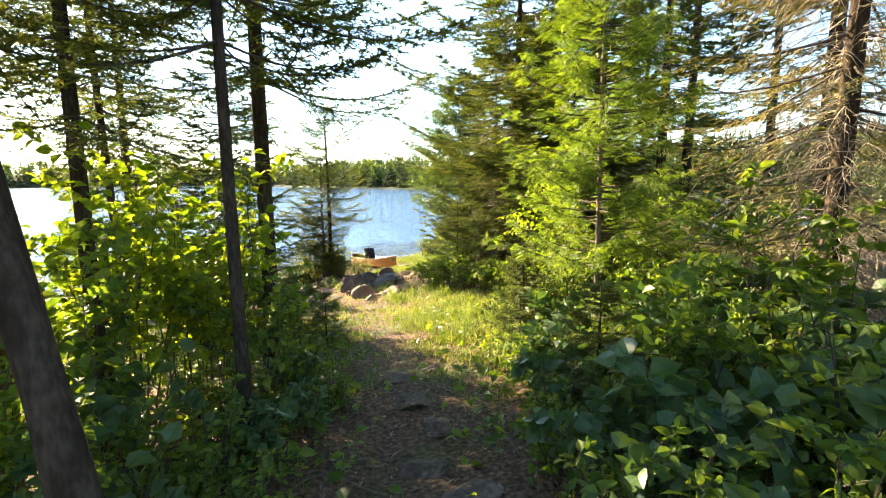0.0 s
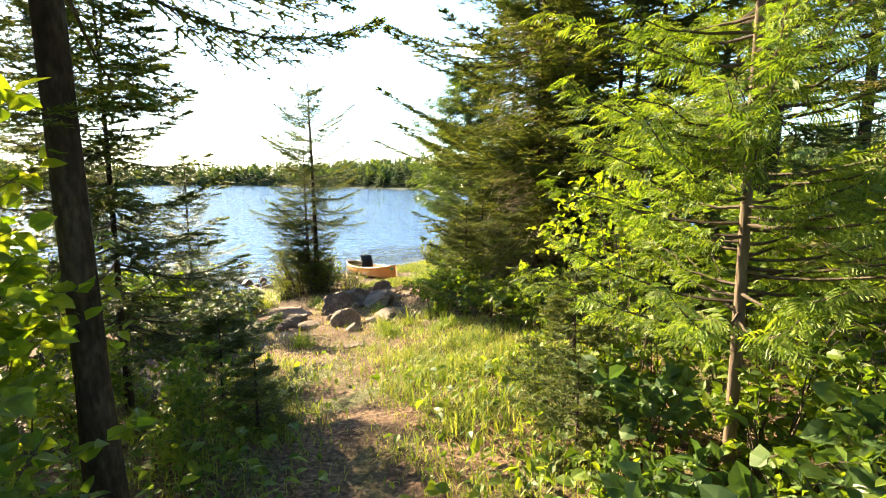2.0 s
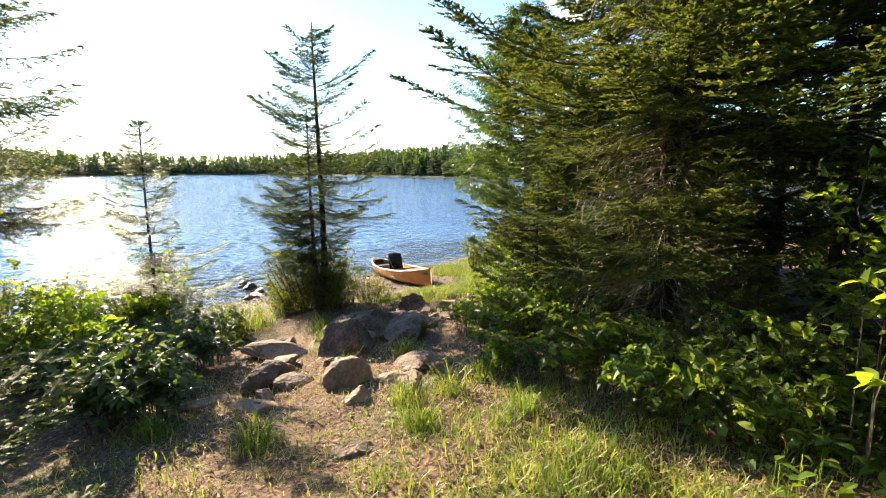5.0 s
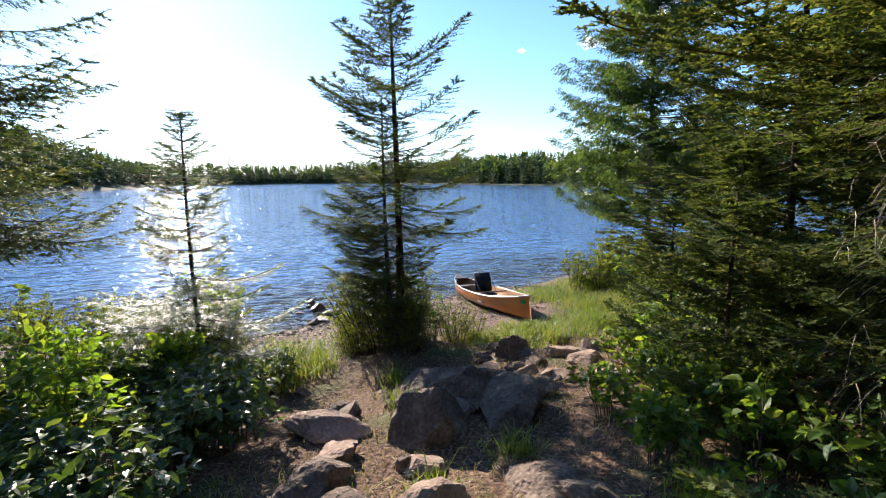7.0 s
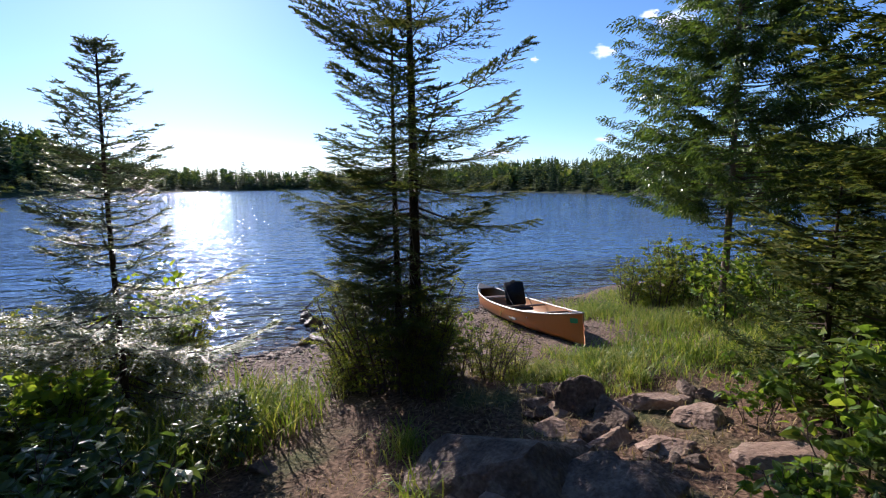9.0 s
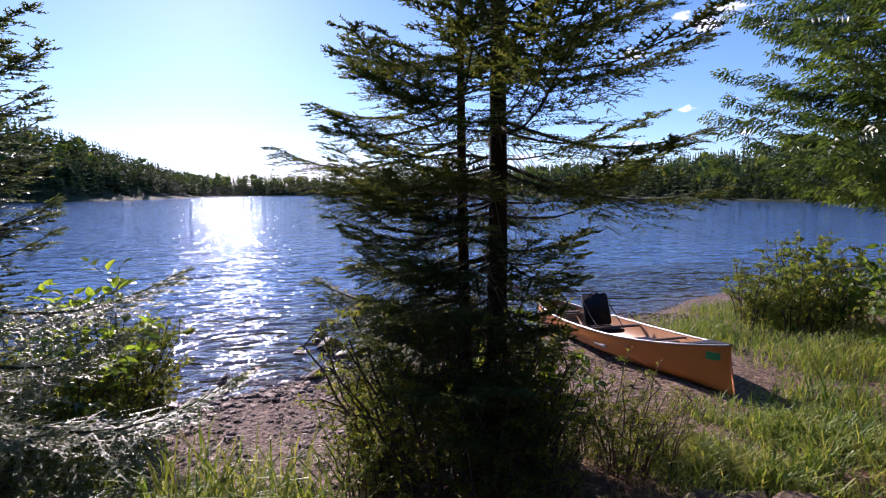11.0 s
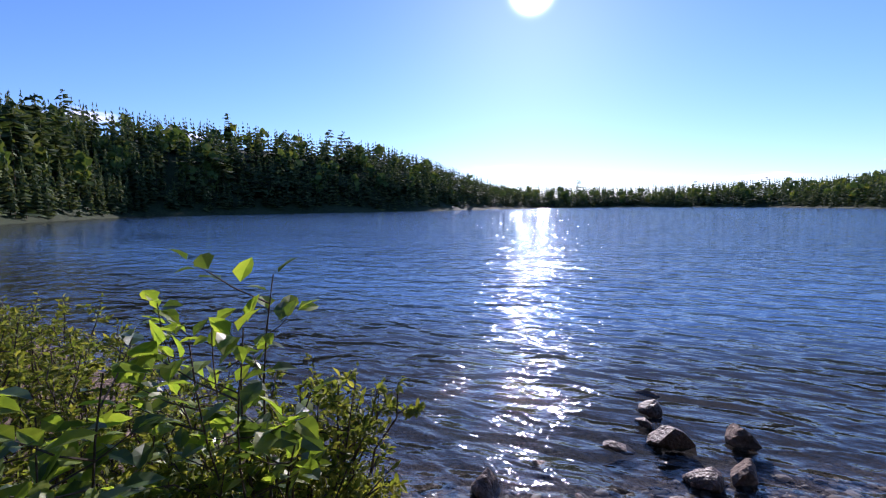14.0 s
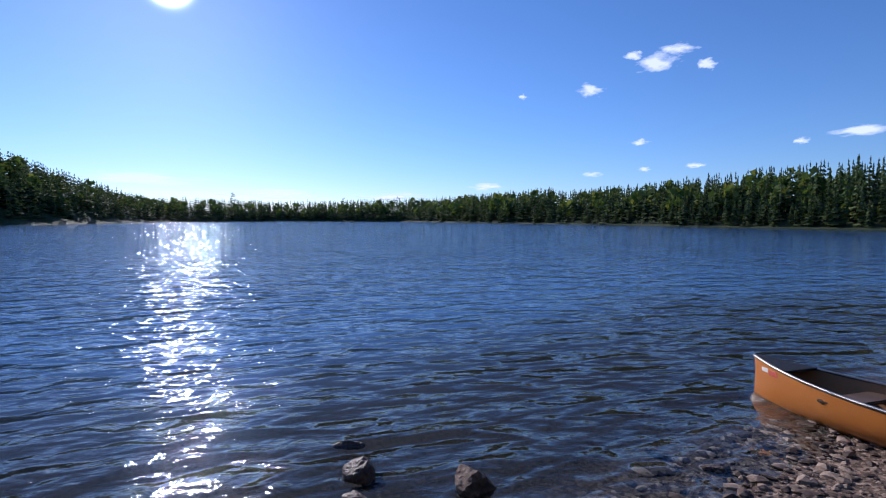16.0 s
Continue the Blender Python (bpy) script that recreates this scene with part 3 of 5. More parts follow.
def cedar(name, height, radius, seed, clear=0.05, n=60, thick=0.05, mat=None, lean=(0, 0), frond=0.17, full=1.0, fans=9):
    """A northern white cedar: soft flat sprays of scale leaves on upswept limbs."""
    rng = np.random.default_rng(seed)
    root = empty(name)
    trunk, wood, green = Heap(), Heap(), Heap()
    line = trunk_line(height, lean, rng, wob=0.03)
    line[0, 2] -= 0.2
    trunk.tube(line, thick * (1 - line[:, 2].clip(0) / (height * 1.03)) ** 0.8 + 0.005, 9)
    for b in range(n):
        f = clear + (0.97 - clear) * (b + rng.random()) / n
        az = rng.uniform(0, 6.283)
        ll = radius * np.interp(f, [0, 0.2, 0.6, 1], [0.8, 1.0, 0.75, 0.12]) * rng.uniform(0.6, 1.15)
        u = np.linspace(0, 1, 7)
        out = np.array([math.cos(az), math.sin(az), 0])
        pts = at_height(line, f * height) + np.outer(u * ll, out) + np.outer(ll * (0.25 * u - 0.35 * u * (1 - u) + 0.02), [0, 0, 1]) + rng.normal(0, 0.02, (7, 3)) * u[:, None]
        wood.tube(pts, 0.009 * (1 - 0.85 * u) + 0.001, 4)
        m = int((10 + ll * 34) * full)
        ks = rng.uniform(0.25, 1.0, m)
        p = np.stack([np.interp(ks, u, pts[:, i]) for i in range(3)], 1) + rng.normal(0, 0.03, (m, 3))
        a = az + rng.normal(0, 0.8, m)
        d = unit(np.stack([np.cos(a), np.sin(a), rng.uniform(-0.7, 0.25, m)], 1))
        nrm = unit(np.array([0, 0, 1.0]) + rng.normal(0, 0.55, (m, 3)))
        s = unit(np.cross(nrm, d))
        size = frond * rng.uniform(0.6, 1.25, m)
        for k in range(fans):
            kk = k / (fans - 1)
            sg = 1 if k % 2 else -1
            base = p + d * (size * kk * 0.75)[:, None]
            dd = unit(d * 0.8 + s * (0.75 * sg * (1 - 0.3 * kk))) if k < fans - 1 else d
            ln = size * (0.5 - 0.3 * kk)
            w = np.cross(nrm, dd) * (size * 0.36 / fans)[:, None]
            tip = base + dd * ln[:, None] - np.array([0, 0, 1.0]) * (ln * 0.22)[:, None]
            midp = base + dd * (ln * 0.55)[:, None]
            v = np.stack([base, midp + w, tip, midp - w], 1).reshape(-1, 3)
            green.add(v, q=np.arange(m * 4).reshape(-1, 4))
    part("trunk", trunk.mesh("trunk", M_CEDARBARK, True), root)
    tagged(part("limbwork", wood.mesh("limbwork", M_TWIG), root), kind="stuff")
    tagged(part("foliage", green.mesh("foliage", mat or M_CEDAR), root), kind="stuff")
    return root


def shrub(name, height, spread, seed, stems=9, leaf=0.07, count=500, mat=None, slim=0.6, low=0.25, splay=0.55, flat=0.6):
    """A leafy shrub: forked stems from the ground and pointed leaves in sprays."""
    rng = np.random.default_rng(seed)
    root = empty(name)
    green = Heap()
    tips = []
    for s in range(stems):
        wood = Heap()
        az = rng.uniform(0, 6.283)
        rr = spread * math.sqrt(rng.random())
        h = height * rng.uniform(0.6, 1.05)
        u = np.linspace(0, 1, 7)
        b = np.array([math.cos(az), math.sin(az), 0]) * rr
        pts = np.outer(1 - u, b * 0.35) + np.outer(u ** 1.2, b) + np.outer(u * h, [0, 0, 1]) + rng.normal(0, 0.02 * height, (7, 3)) * u[:, None]
        pts[0, 2] -= 0.08
        wood.tube(pts, 0.007 * (1 - 0.8 * u) + 0.0012, 4)
        for k in range(6):
            f = rng.uniform(low, 1)
            p0 = np.array([np.interp(f, u, pts[:, i]) for i in range(3)])
            a2 = rng.uniform(0, 6.283)
            ll = splay * height * rng.uniform(0.25, 0.6) * (1.15 - 0.5 * f)
            e = p0 + np.array([math.cos(a2) * ll, math.sin(a2) * ll, ll * rng.uniform(0.0, 0.7)])
            at = wood.n
            wood.tube(np.stack([p0, (p0 + e) / 2 + (0, 0, 0.02), e]), [0.004, 0.003, 0.001], 3)
            wood.t.append(np.array([[4 * int(round(f * 6)), at, at + 1]]))
            tips.append((p0, e))
        tips.append((pts[3], pts[6]))
        part("stem", wood.mesh("stem", M_TWIG), root)
    m = max(1, count // len(tips))
    P, A = [], []
    for p0, e in tips:
        k = rng.uniform(0.2, 1.05, m)
        p = p0 + np.outer(k, e - p0)
        d = unit(e - p0)
        a = unit(d * 0.6 + rng.normal(0, 0.7, (m, 3)) * np.array([1, 1, 0.35]))
        P.append(p + a * 0.01)
        A.append(a)
    P, A = np.concatenate(P), np.concatenate(A)
    leaves(green, P, A, leaf * rng.uniform(0.55, 1.25, len(P)), rng, slim, flat)
    tagged(part("foliage", green.mesh("foliage", mat or M_LEAF), root), kind="stuff")
    return root


def put(root, x, y, turn=0.0, scale=1.0, sink=0.02):
    root.matrix_world = Matrix.Translation((x, y, gz(x, y) - sink)) @ Matrix.Rotation(turn, 4, "Z") @ Matrix.Scale(scale, 4)
    return root


def again(root, x, y, turn=0.0, scale=1.0, sink=0.02):
    """A copy of a plant at another spot, scaled."""
    ob = copy_thing(root, Matrix.Identity(4))
    return put(ob, x, y, turn, scale, sink)


def scatter_grass(name, label, spots, mat, seed, h=(0.12, 0.4), wide=0.006):
    """Bent blades; spots gives x, y, and height factor arrays."""
    rng = np.random.default_rng(seed)
    x, y, f = spots
    n = len(x)
    z = ground_z(x, y) - 0.01
    p = np.stack([x, y, z], 1)
    a = rng.uniform(0, 6.283, n)
    out = np.stack([np.cos(a), np.sin(a), np.zeros(n)], 1)
    side = np.stack([-np.sin(a), np.cos(a), np.zeros(n)], 1)
    hh = (rng.uniform(h[0], h[1], n) * f)[:, None]
    lean = rng.uniform(0.15, 1.35, n)[:, None]
    w = wide * rng.uniform(0.6, 1.3, n)[:, None]
    up = np.array([0, 0, 1.0])
    m1 = p + up * hh * 0.5 + out * hh * lean * 0.25
    m2 = p + up * hh * 0.85 + out * hh * lean * 0.7
    tip = p + up * hh * (1 - 0.42 * lean) + out * hh * lean * 1.25
    v = np.stack([p - side * w, p + side * w, m1 + side * w * 0.9, m1 - side * w * 0.9, m2 + side * w * 0.6, m2 - side * w * 0.6, tip], 1).reshape(-1, 3)
    i = np.arange(n)[:, None] * 7
    q = np.concatenate([i + np.array((0, 1, 2, 3))[None], i + np.array((3, 2, 4, 5))[None]])
    t = i + np.array((5, 4, 6))[None]
    ob = new(name, mesh_of(name, v, [q, t], mat))
    return tagged(ob, label, "grass", kind="stuff")


ICO = {}


def ico(level):
    if level not in ICO:
        bm = bmesh.new()
        bmesh.ops.create_icosphere(bm, subdivisions=level, radius=1)
        bm.verts.ensure_lookup_table()
        ICO[level] = (np.array([v.co[:] for v in bm.verts]), np.array([[v.index for v in f.verts] for f in bm.faces]))
        bm.free()
    return ICO[level]


def rock_mesh(seed, size, mat, level=4, planes=13, rough=0.03):
    """An angular stone: a ball cut by random planes, with a rough skin."""
    rng = np.random.default_rng(seed)
    v, f = ico(level)
    nrm = unit(rng.normal(0, 1, (planes, 3)))
    d = rng.uniform(0.5, 0.92, planes)
    dots = v @ nrm.T
    r = np.where(dots > 0.05, d / np.maximum(dots, 0.05), 9).min(1).clip(0.4, 1.25)
    ph = rng.uniform(0, 6, 3)
    r = r * (1 + rough * (np.sin(v[:, 0] * 9 + ph[0]) * np.sin(v[:, 1] * 8 + ph[1]) + 0.6 * np.sin(v[:, 2] * 17 + v[:, 0] * 13 + ph[2])) + rough * 0.7 * np.sin(v[:, 1] * 31 + v[:, 2] * 27 + ph[0]) * np.sin(v[:, 0] * 29 + ph[1]) + rng.normal(0, rough * 0.22, len(v)))
    return mesh_of("rock", v * r[:, None] * np.array(size), [f], mat, False)


def rock(name, label, x, y, size, seed, mat=None, turn=0.0, sink=0.35, z=None, level=4, tilt=(0, 0), planes=11, group=""):
    ob = new(name, rock_mesh(seed, size, mat or M_ROCK, level, planes))
    base = gz(x, y) if z is None else z
    ob.matrix_world = pose(x, y, base + size[2] * (1 - 2 * sink) * 0.8, tilt[0], tilt[1], turn)
    return tagged(ob, label, "rock", group=group)


# ---- far woods ----
def far_woods():
    """Dense conifers and broadleaf crowns on the shores across the lake."""
    rng = np.random.default_rng(5)
    con, lea, stem = Heap(), Heap(), Heap()
    n = 150000
    x, y = rng.uniform(-330, 150, n), rng.uniform(-70, 430, n)
    s = shore_dist(x, y)
    d = np.hypot(x + 5, y - 14)
    ok = (s > 0.4) & (s < 80) & (d > 60)
    dens = np.where(s < 10, 0.5, np.where(s < 40, 0.24, 0.06)) * np.interp(d, [60, 150, 330], [1.0, 0.75, 0.5])
    ok &= rng.random(n) < dens
    x, y, s, d = x[ok], y[ok], s[ok], d[ok]
    z = ground_z(x, y)
    H = np.where(s < 5, rng.uniform(4, 9, len(x)), np.where(d < 170, rng.uniform(7.5, 12.5, len(x)), rng.uniform(8.5, 11.5, len(x)))) * np.interp(d, [60, 150, 300], [1.05, 0.95, 0.95])
    tall = (rng.random(len(x)) < np.interp(d, [120, 170, 220], [0.10, 0.03, 0.004])) & (x < -60)
    H = np.where(tall & (s > 6), H * 1.45, H) * np.where(x > -20, 0.82, 1.0)
    kind = rng.random(len(x))
    leafy = (kind < 0.08) & (s > 5)
    pine = tall & (s > 6)
    for i in range(len(x)):
        near = d[i] < 150
        h, p = H[i], np.array([x[i], y[i], z[i]])
        if leafy[i]:
            m = 46 if near else 20
            c = rng.normal(0, 1, (m, 3))
            c = unit(c) * rng.uniform(0.55, 1.0, (m, 1)) * np.array([h * 0.24, h * 0.24, h * 0.38]) + p + np.array([0, 0, h * 0.58])
            a = unit(rng.normal(0, 1, (m, 3)))
            b = unit(np.cross(a, rng.normal(0, 1, (m, 3))))
            k = h * rng.uniform(0.06, 0.12, (m, 1)) * (1 if near else 1.5)
            v = np.stack([c + a * k, c + b * k, c - a * k * 0.8, c - b * k * 1.1], 1).reshape(-1, 3)
            lea.add(v, q=np.arange(m * 4).reshape(-1, 4))
        else:
            rows, per = (10, 5) if near else (7, 4)
            f = np.repeat(np.linspace(0.08 if not pine[i] else 0.35, 0.97, rows), per) + rng.uniform(-0.03, 0.03, rows * per)
            az = rng.uniform(0, 6.283, rows * per)
            wide = 0.19 if pine[i] else rng.uniform(0.13, 0.20) if near else rng.uniform(0.19, 0.30)
            prof = (1.02 - f) if not pine[i] else np.interp(f, [0.3, 0.6, 0.9, 1], [0.6, 1, 0.7, 0.2])
            rad = h * wide * prof * rng.uniform(0.55, 1.25, rows * per) + 0.12
            o = np.stack([np.cos(az), np.sin(az), np.zeros_like(az)], 1)
            t = np.stack([-np.sin(az), np.cos(az), np.zeros_like(az)], 1)
            c = p + np.stack([np.zeros_like(f), np.zeros_like(f), f * h], 1)
            drop = h * 0.035
            tip = c + o * rad[:, None] - np.array([0, 0, 1.0]) * (drop * rng.uniform(0.2, 1.6, (rows * per, 1)) if not pine[i] else -drop)
            w = (rad * 0.62)[:, None]
            mid = c + o * (rad * 0.55)[:, None] - np.array([0, 0, drop * 0.2])
            v = np.stack([c + np.array([0, 0, h * 0.035]), mid + t * w, tip, mid - t * w], 1).reshape(-1, 3)
            con.add(v, q=np.arange(rows * per * 4).reshape(-1, 4))
            top = p + np.array([0, 0, h * 1.05])
            con.add(np.stack([p + np.array([0.12, 0, h * 0.88]), p + np.array([-0.1, 0.1, h * 0.88]), top]), t=[[0, 1, 2]])
        if d[i] > 200:
            continue
        r = h * 0.009
        stem.add([p + (r, 0, -0.5), p + (-r, r, -0.5), p + (-r, -r, -0.5), p + (0, 0, h * 0.95)], t=[[0, 1, 3], [1, 2, 3], [2, 0, 3]])
    tagged(new("far_conifer_forest", con.mesh("far_conifers", M_FARTREE)), "dense dark green spruce and pine forest on the far shores", "forest", kind="stuff")
    tagged(new("far_broadleaf_trees", lea.mesh("far_broadleaf", M_FARLEAF)), "rounded lighter green broadleaf crowns among the far conifers", "forest", kind="stuff")
    tagged(new("far_tree_trunks", stem.mesh("far_trunks", M_BARK)), "thin dark trunks of the far shore forest", "forest", kind="stuff")


far_woods()


# ---- sun disc with painted glare, and clouds ----
def sky_card(name, way, dist, wide, high, mat, sides=24):
    ang = np.linspace(0, 6.283185, sides, endpoint=False)
    v = np.stack([np.cos(ang), np.sin(ang), np.zeros(sides)], 1)
    ob = new(name, mesh_of(name, v, [np.arange(sides)[None]], mat))
    c = Vector((-4, 13, 2)) + Vector(way).normalized() * dist
    ob.matrix_world = look(c, (-4, 13, 2)) @ Matrix.Diagonal((wide, high, 1, 1))
    ob.visible_shadow = False
    return ob


# card much wider than the sun: its halo imitates glare and broadens the glitter
tagged(sky_card("sun_face", to_sun, 4200, 560, 560, M_SUN_GLARE), "low sun's white disc, enlarged with a painted halo of glare", "sun", kind="structure")
for az, el, wd, hi in ((-7.4, 16.2, 3.0, 1.3), (-9.3, 17.3, 2.6, 0.9), (-12.0, 15.5, 1.6, 0.7), (-5.0, 17.2, 1.3, 0.6), (-0.5, 14.1, 2.2, 0.9), (7.0, 13.8, 0.8, 0.4), (-24.4, 7.9, 3.2, 0.7), (-5.7, 8.3, 1.4, 0.5), (-0.7, 5.0, 1.7, 0.4), (11.2, 3.8, 3.0, 0.5), (-11.2, 5.6, 1.4, 0.35), (-6.3, 5.4, 1.0, 0.35), (-20.0, 7.4, 1.2, 0.4), (48, 4.0, 9, 0.9), (36, 2.8, 8, 0.7), (22, 2.6, 6, 0.6), (66, 4.7, 6, 0.7), (82, 7.2, 6, 0.9), (92, 8.6, 5, 0.9)):
    a, e = radians(az), radians(el)
    tagged(sky_card("cloud", (-math.sin(a) * math.cos(e), math.cos(a) * math.cos(e), math.sin(e)), 3500, 3500 * radians(wd), 3500 * radians(hi) * 1.2, M_CLOUD), "small white fair-weather cloud over the hills", "cloud", group="fair-weather clouds", kind="structure")


# ---- near trees ----
def clear_of_way(az, f):
    """Boughs on the side of the walked line stay short at head height."""
    gap = abs((az - 4.03 + math.pi) % (2 * math.pi) - math.pi)
    east = abs((az - 0.3 + math.pi) % (2 * math.pi) - math.pi)
    if east < 1.35 and f < 0.3:
        return 0.42 + 3.0 * max(0.0, f - 0.2)
    if east < 1.2 and f < 0.42:
        return 1.0
    return 0.8 if gap < 1.0 and f < 0.6 else 9.0


def clear_of_path(az, f):
    gap = abs((az + math.pi) % (2 * math.pi) - math.pi)
    return 1.0 if gap < 1.15 and f < 0.235 else (1.65 if gap < 1.15 and f < 0.5 else 9.0)


def way_side(az, f):
    return f < 0.62 and abs((az - 3.5 + math.pi) % (2 * math.pi) - math.pi) < 1.7


def lake_side(az, f):
    return 0.16 < f < 0.75 and abs((az - 0.5 + math.pi) % (2 * math.pi) - math.pi) < 0.85


def clear_of_shore(az, f):
    north = abs((az - 1.8 + math.pi) % (2 * math.pi) - math.pi)
    return 0.5 if north < 1.15 else 0.6 if f > 0.42 else 9.0


def bushy(az, f):
    return 2.5 if f < 0.22 else 3.1


# single long boughs of the two-stemmed spruce: height on the stem, tip from its foot
FOOT = (-3.12, 13.72, gz(-3.12, 13.72))
LONG_BOUGHS = [(z - FOOT[2], (x - FOOT[0], y - FOOT[1], e - FOOT[2])) for z, x, y, e in (
    (2.75, -4.95, 13.95, 2.78), (2.55, -4.75, 14.0, 2.55), (2.45, -4.4, 14.0, 2.50), (2.42, -4.5, 14.1, 2.44), (2.05, -4.25, 13.92, 1.90), (1.95, -4.2, 14.0, 1.95),
    (2.2, -3.9, 13.75, 2.15), (1.9, -4.05, 13.72, 1.72), (1.75, -4.0, 13.95, 1.6), (3.0, -4.45, 13.75, 3.05), (3.3, -4.3, 13.8, 3.4), (2.9, -4.2, 13.5, 2.85), (1.7, -3.85, 13.5, 1.55), (1.75, -4.52, 13.9, 1.80), (1.62, -4.42, 13.98, 1.66), (1.5, -4.4, 13.85, 1.48),
    (2.85, -1.95, 14.25, 2.8), (2.6, -1.85, 14.1, 2.45), (3.1, -2.0, 14.0, 3.3), (3.4, -2.05, 14.3, 3.7))]
centre_spruce = put(spruce("spruce_tree", 5.45, 1.62, 11, clear=0.10, lean=(-0.02, 0.05), whorls=19, per_whorl=6, widest=0.36, spacing=0.068, needle=0.026, thick=0.068, dead=40, m=4, per=6, wide=0.0105, brush=way_side, open_side=lake_side,
                           twin=(np.array([-0.20, 0.05, 0.0]), 3.9, (-0.05, 0.0), 0.042), sparse=0.08, reach=clear_of_way, split=True, skirt=4, crown=(0.55, 0.7, 1.0, 0.9, 0.62, 0.05), boughs=LONG_BOUGHS, loose=0.3, rises=(-0.06, 0.10), top_rise=0.5), -3.12, 13.72)
tagged(centre_spruce, "young two-stemmed spruce with open layered boughs near the water", "tree")
big_spruce = put(spruce("spruce_tree", 10.0, 3.2, 23, clear=0.03, whorls=33, per_whorl=8, skirt=5, widest=0.24, spacing=0.095, needle=0.034, thick=0.115, dead=420, sparse=0.0, m=3, per=7, wide=0.0155, coarse=0.35, loose=0.7, crown=(0.75, 0.8, 0.95, 1.0, 0.72, 0.12), reach=bushy), 2.3, 10.5)
tagged(big_spruce, "large dense spruce with boughs down to the ground", "tree")
wood_spruce = put(spruce("spruce_tree", 12.0, 2.5, 29, clear=0.04, whorls=18, per_whorl=4, widest=0.25, spacing=0.17, needle=0.06, thick=0.12, m=3, per=4, wide=0.035), 5.6, 9.0, 0.0, 0.9)
tagged(wood_spruce, "dark forest spruce standing in the woods", "tree")
edge_spruce = put(spruce("spruce_tree", 11.0, 2.5, 37, clear=0.27, whorls=20, per_whorl=5, widest=0.3, spacing=0.11, needle=0.036, thick=0.075, sparse=0.05, hang=0.1, m=3, per=6, wide=0.013, reach=clear_of_path), -0.94, 3.37)
tagged(edge_spruce, "slender spruce with bare lower trunk beside the path", "tree")
dry_spruce = put(spruce("spruce_tree", 10.0, 2.4, 41, clear=0.05, whorls=26, per_whorl=5, widest=0.3, spacing=0.14, needle=0.036, thick=0.10, dead=480, coarse=0.6, mat=M_NEEDLE_DRY, sparse=0.05, hang=0.35, m=3, per=7, wide=0.009), 4.5, 3.5)
tagged(dry_spruce, "spruce with dry brownish drooping twigs", "tree")
shore_spruce = put(spruce("spruce_tree", 11.0, 1.75, 53, clear=0.2, whorls=38, per_whorl=7, widest=0.3, coarse=0.6, spacing=0.11, needle=0.038, thick=0.12, dead=60, sparse=0.03, hang=0.25, m=3, per=6, wide=0.014), -7.1, 10.3)
tagged(shore_spruce, "tall spruce with drooping boughs over the shore bushes", "tree")
sapling = put(spruce("hemlock_sapling", 3.9, 1.4, 61, clear=0.08, whorls=25, per_whorl=6, widest=0.24, spacing=0.07, needle=0.026, thick=0.03, sparse=0.1, m=3, per=6, wide=0.010, hang=0.1, reach=clear_of_shore, boughs=[(0.9, (1.15, 0.4, 1.0)), (1.3, (1.05, 0.25, 1.5)), (1.6, (1.1, 0.5, 1.75)), (0.6, (1.2, 0.1, 0.6)), (1.1, (1.0, -0.2, 1.15)), (0.7, (1.1, 0.3, 0.5)), (0.45, (1.1, 0.5, 0.35))], mat=M_NEEDLE_SHINE, crown=(0.7, 0.95, 1.0, 0.62, 0.3, 0.04), rises=(0.05, 0.15), top_rise=0.6), -5.72, 12.3)
tagged(sapling, "thin sparse hemlock sapling standing in shore bushes", "tree")
path_cedar = put(cedar("cedar_tree", 4.6, 1.12, 67, clear=0.20, n=190, thick=0.03, frond=0.13, full=1.4, fans=10), 2.35, 3.75)
tagged(path_cedar, "bright green young cedar with feathery flat sprays", "tree")
rng = np.random.default_rng(77)
for src, x, y, sc in [
        (edge_spruce, -1.9, 2.3, 0.8), (edge_spruce, -2.6, 1.3, 0.9), (wood_spruce, -5.9, 1.2, 1.0),
        (wood_spruce, 5.0, 13.4, 0.85), (wood_spruce, 5.9, 5.6, 0.95), (wood_spruce, 4.4, 7.3, 0.7), (wood_spruce, 8.5, 11.0, 1.0), (dry_spruce, 5.2, 0.6, 0.95),
        (wood_spruce, -7.0, 0.5, 1.0), (wood_spruce, -10.5, 3.0, 0.9), (wood_spruce, 9.0, 2.0, 1.0), (wood_spruce, -6.0, -3.5, 0.9), (wood_spruce, -1.5, -6.0, 1.0), (wood_spruce, 4.0, -6.0, 1.0), (wood_spruce, 1.0, -9.0, 1.1),
        (wood_spruce, 6.6, 12.6, 0.85), (wood_spruce, 3.9, 9.0, 0.6), (wood_spruce, 7.5, 16.5, 0.9), (wood_spruce, 5.4, 19.5, 0.9), (wood_spruce, 11.0, 20.5, 0.9), (wood_spruce, -14.0, 7.5, 0.9)]:
    again(src, x, y, rng.uniform(0, 6.28), sc)
# two near trunks on the left of the path
thin_spruce = put(spruce("spruce_tree", 7.5, 1.7, 43, clear=0.36, lean=(-0.1, 0.1), whorls=22, per_whorl=5, spacing=0.11, needle=0.036, thick=0.042, sparse=0.2, m=3, per=6, wide=0.014), -0.55, 1.84)
tagged(thin_spruce, "thin dark spruce pole with high sparse boughs", "tree")
for x, y, sc, turn in ((-3.6, 5.0, 1.2, 2.0), (-3.0, 2.6, 1.2, 3.1)):
    again(thin_spruce, x, y, turn, sc)
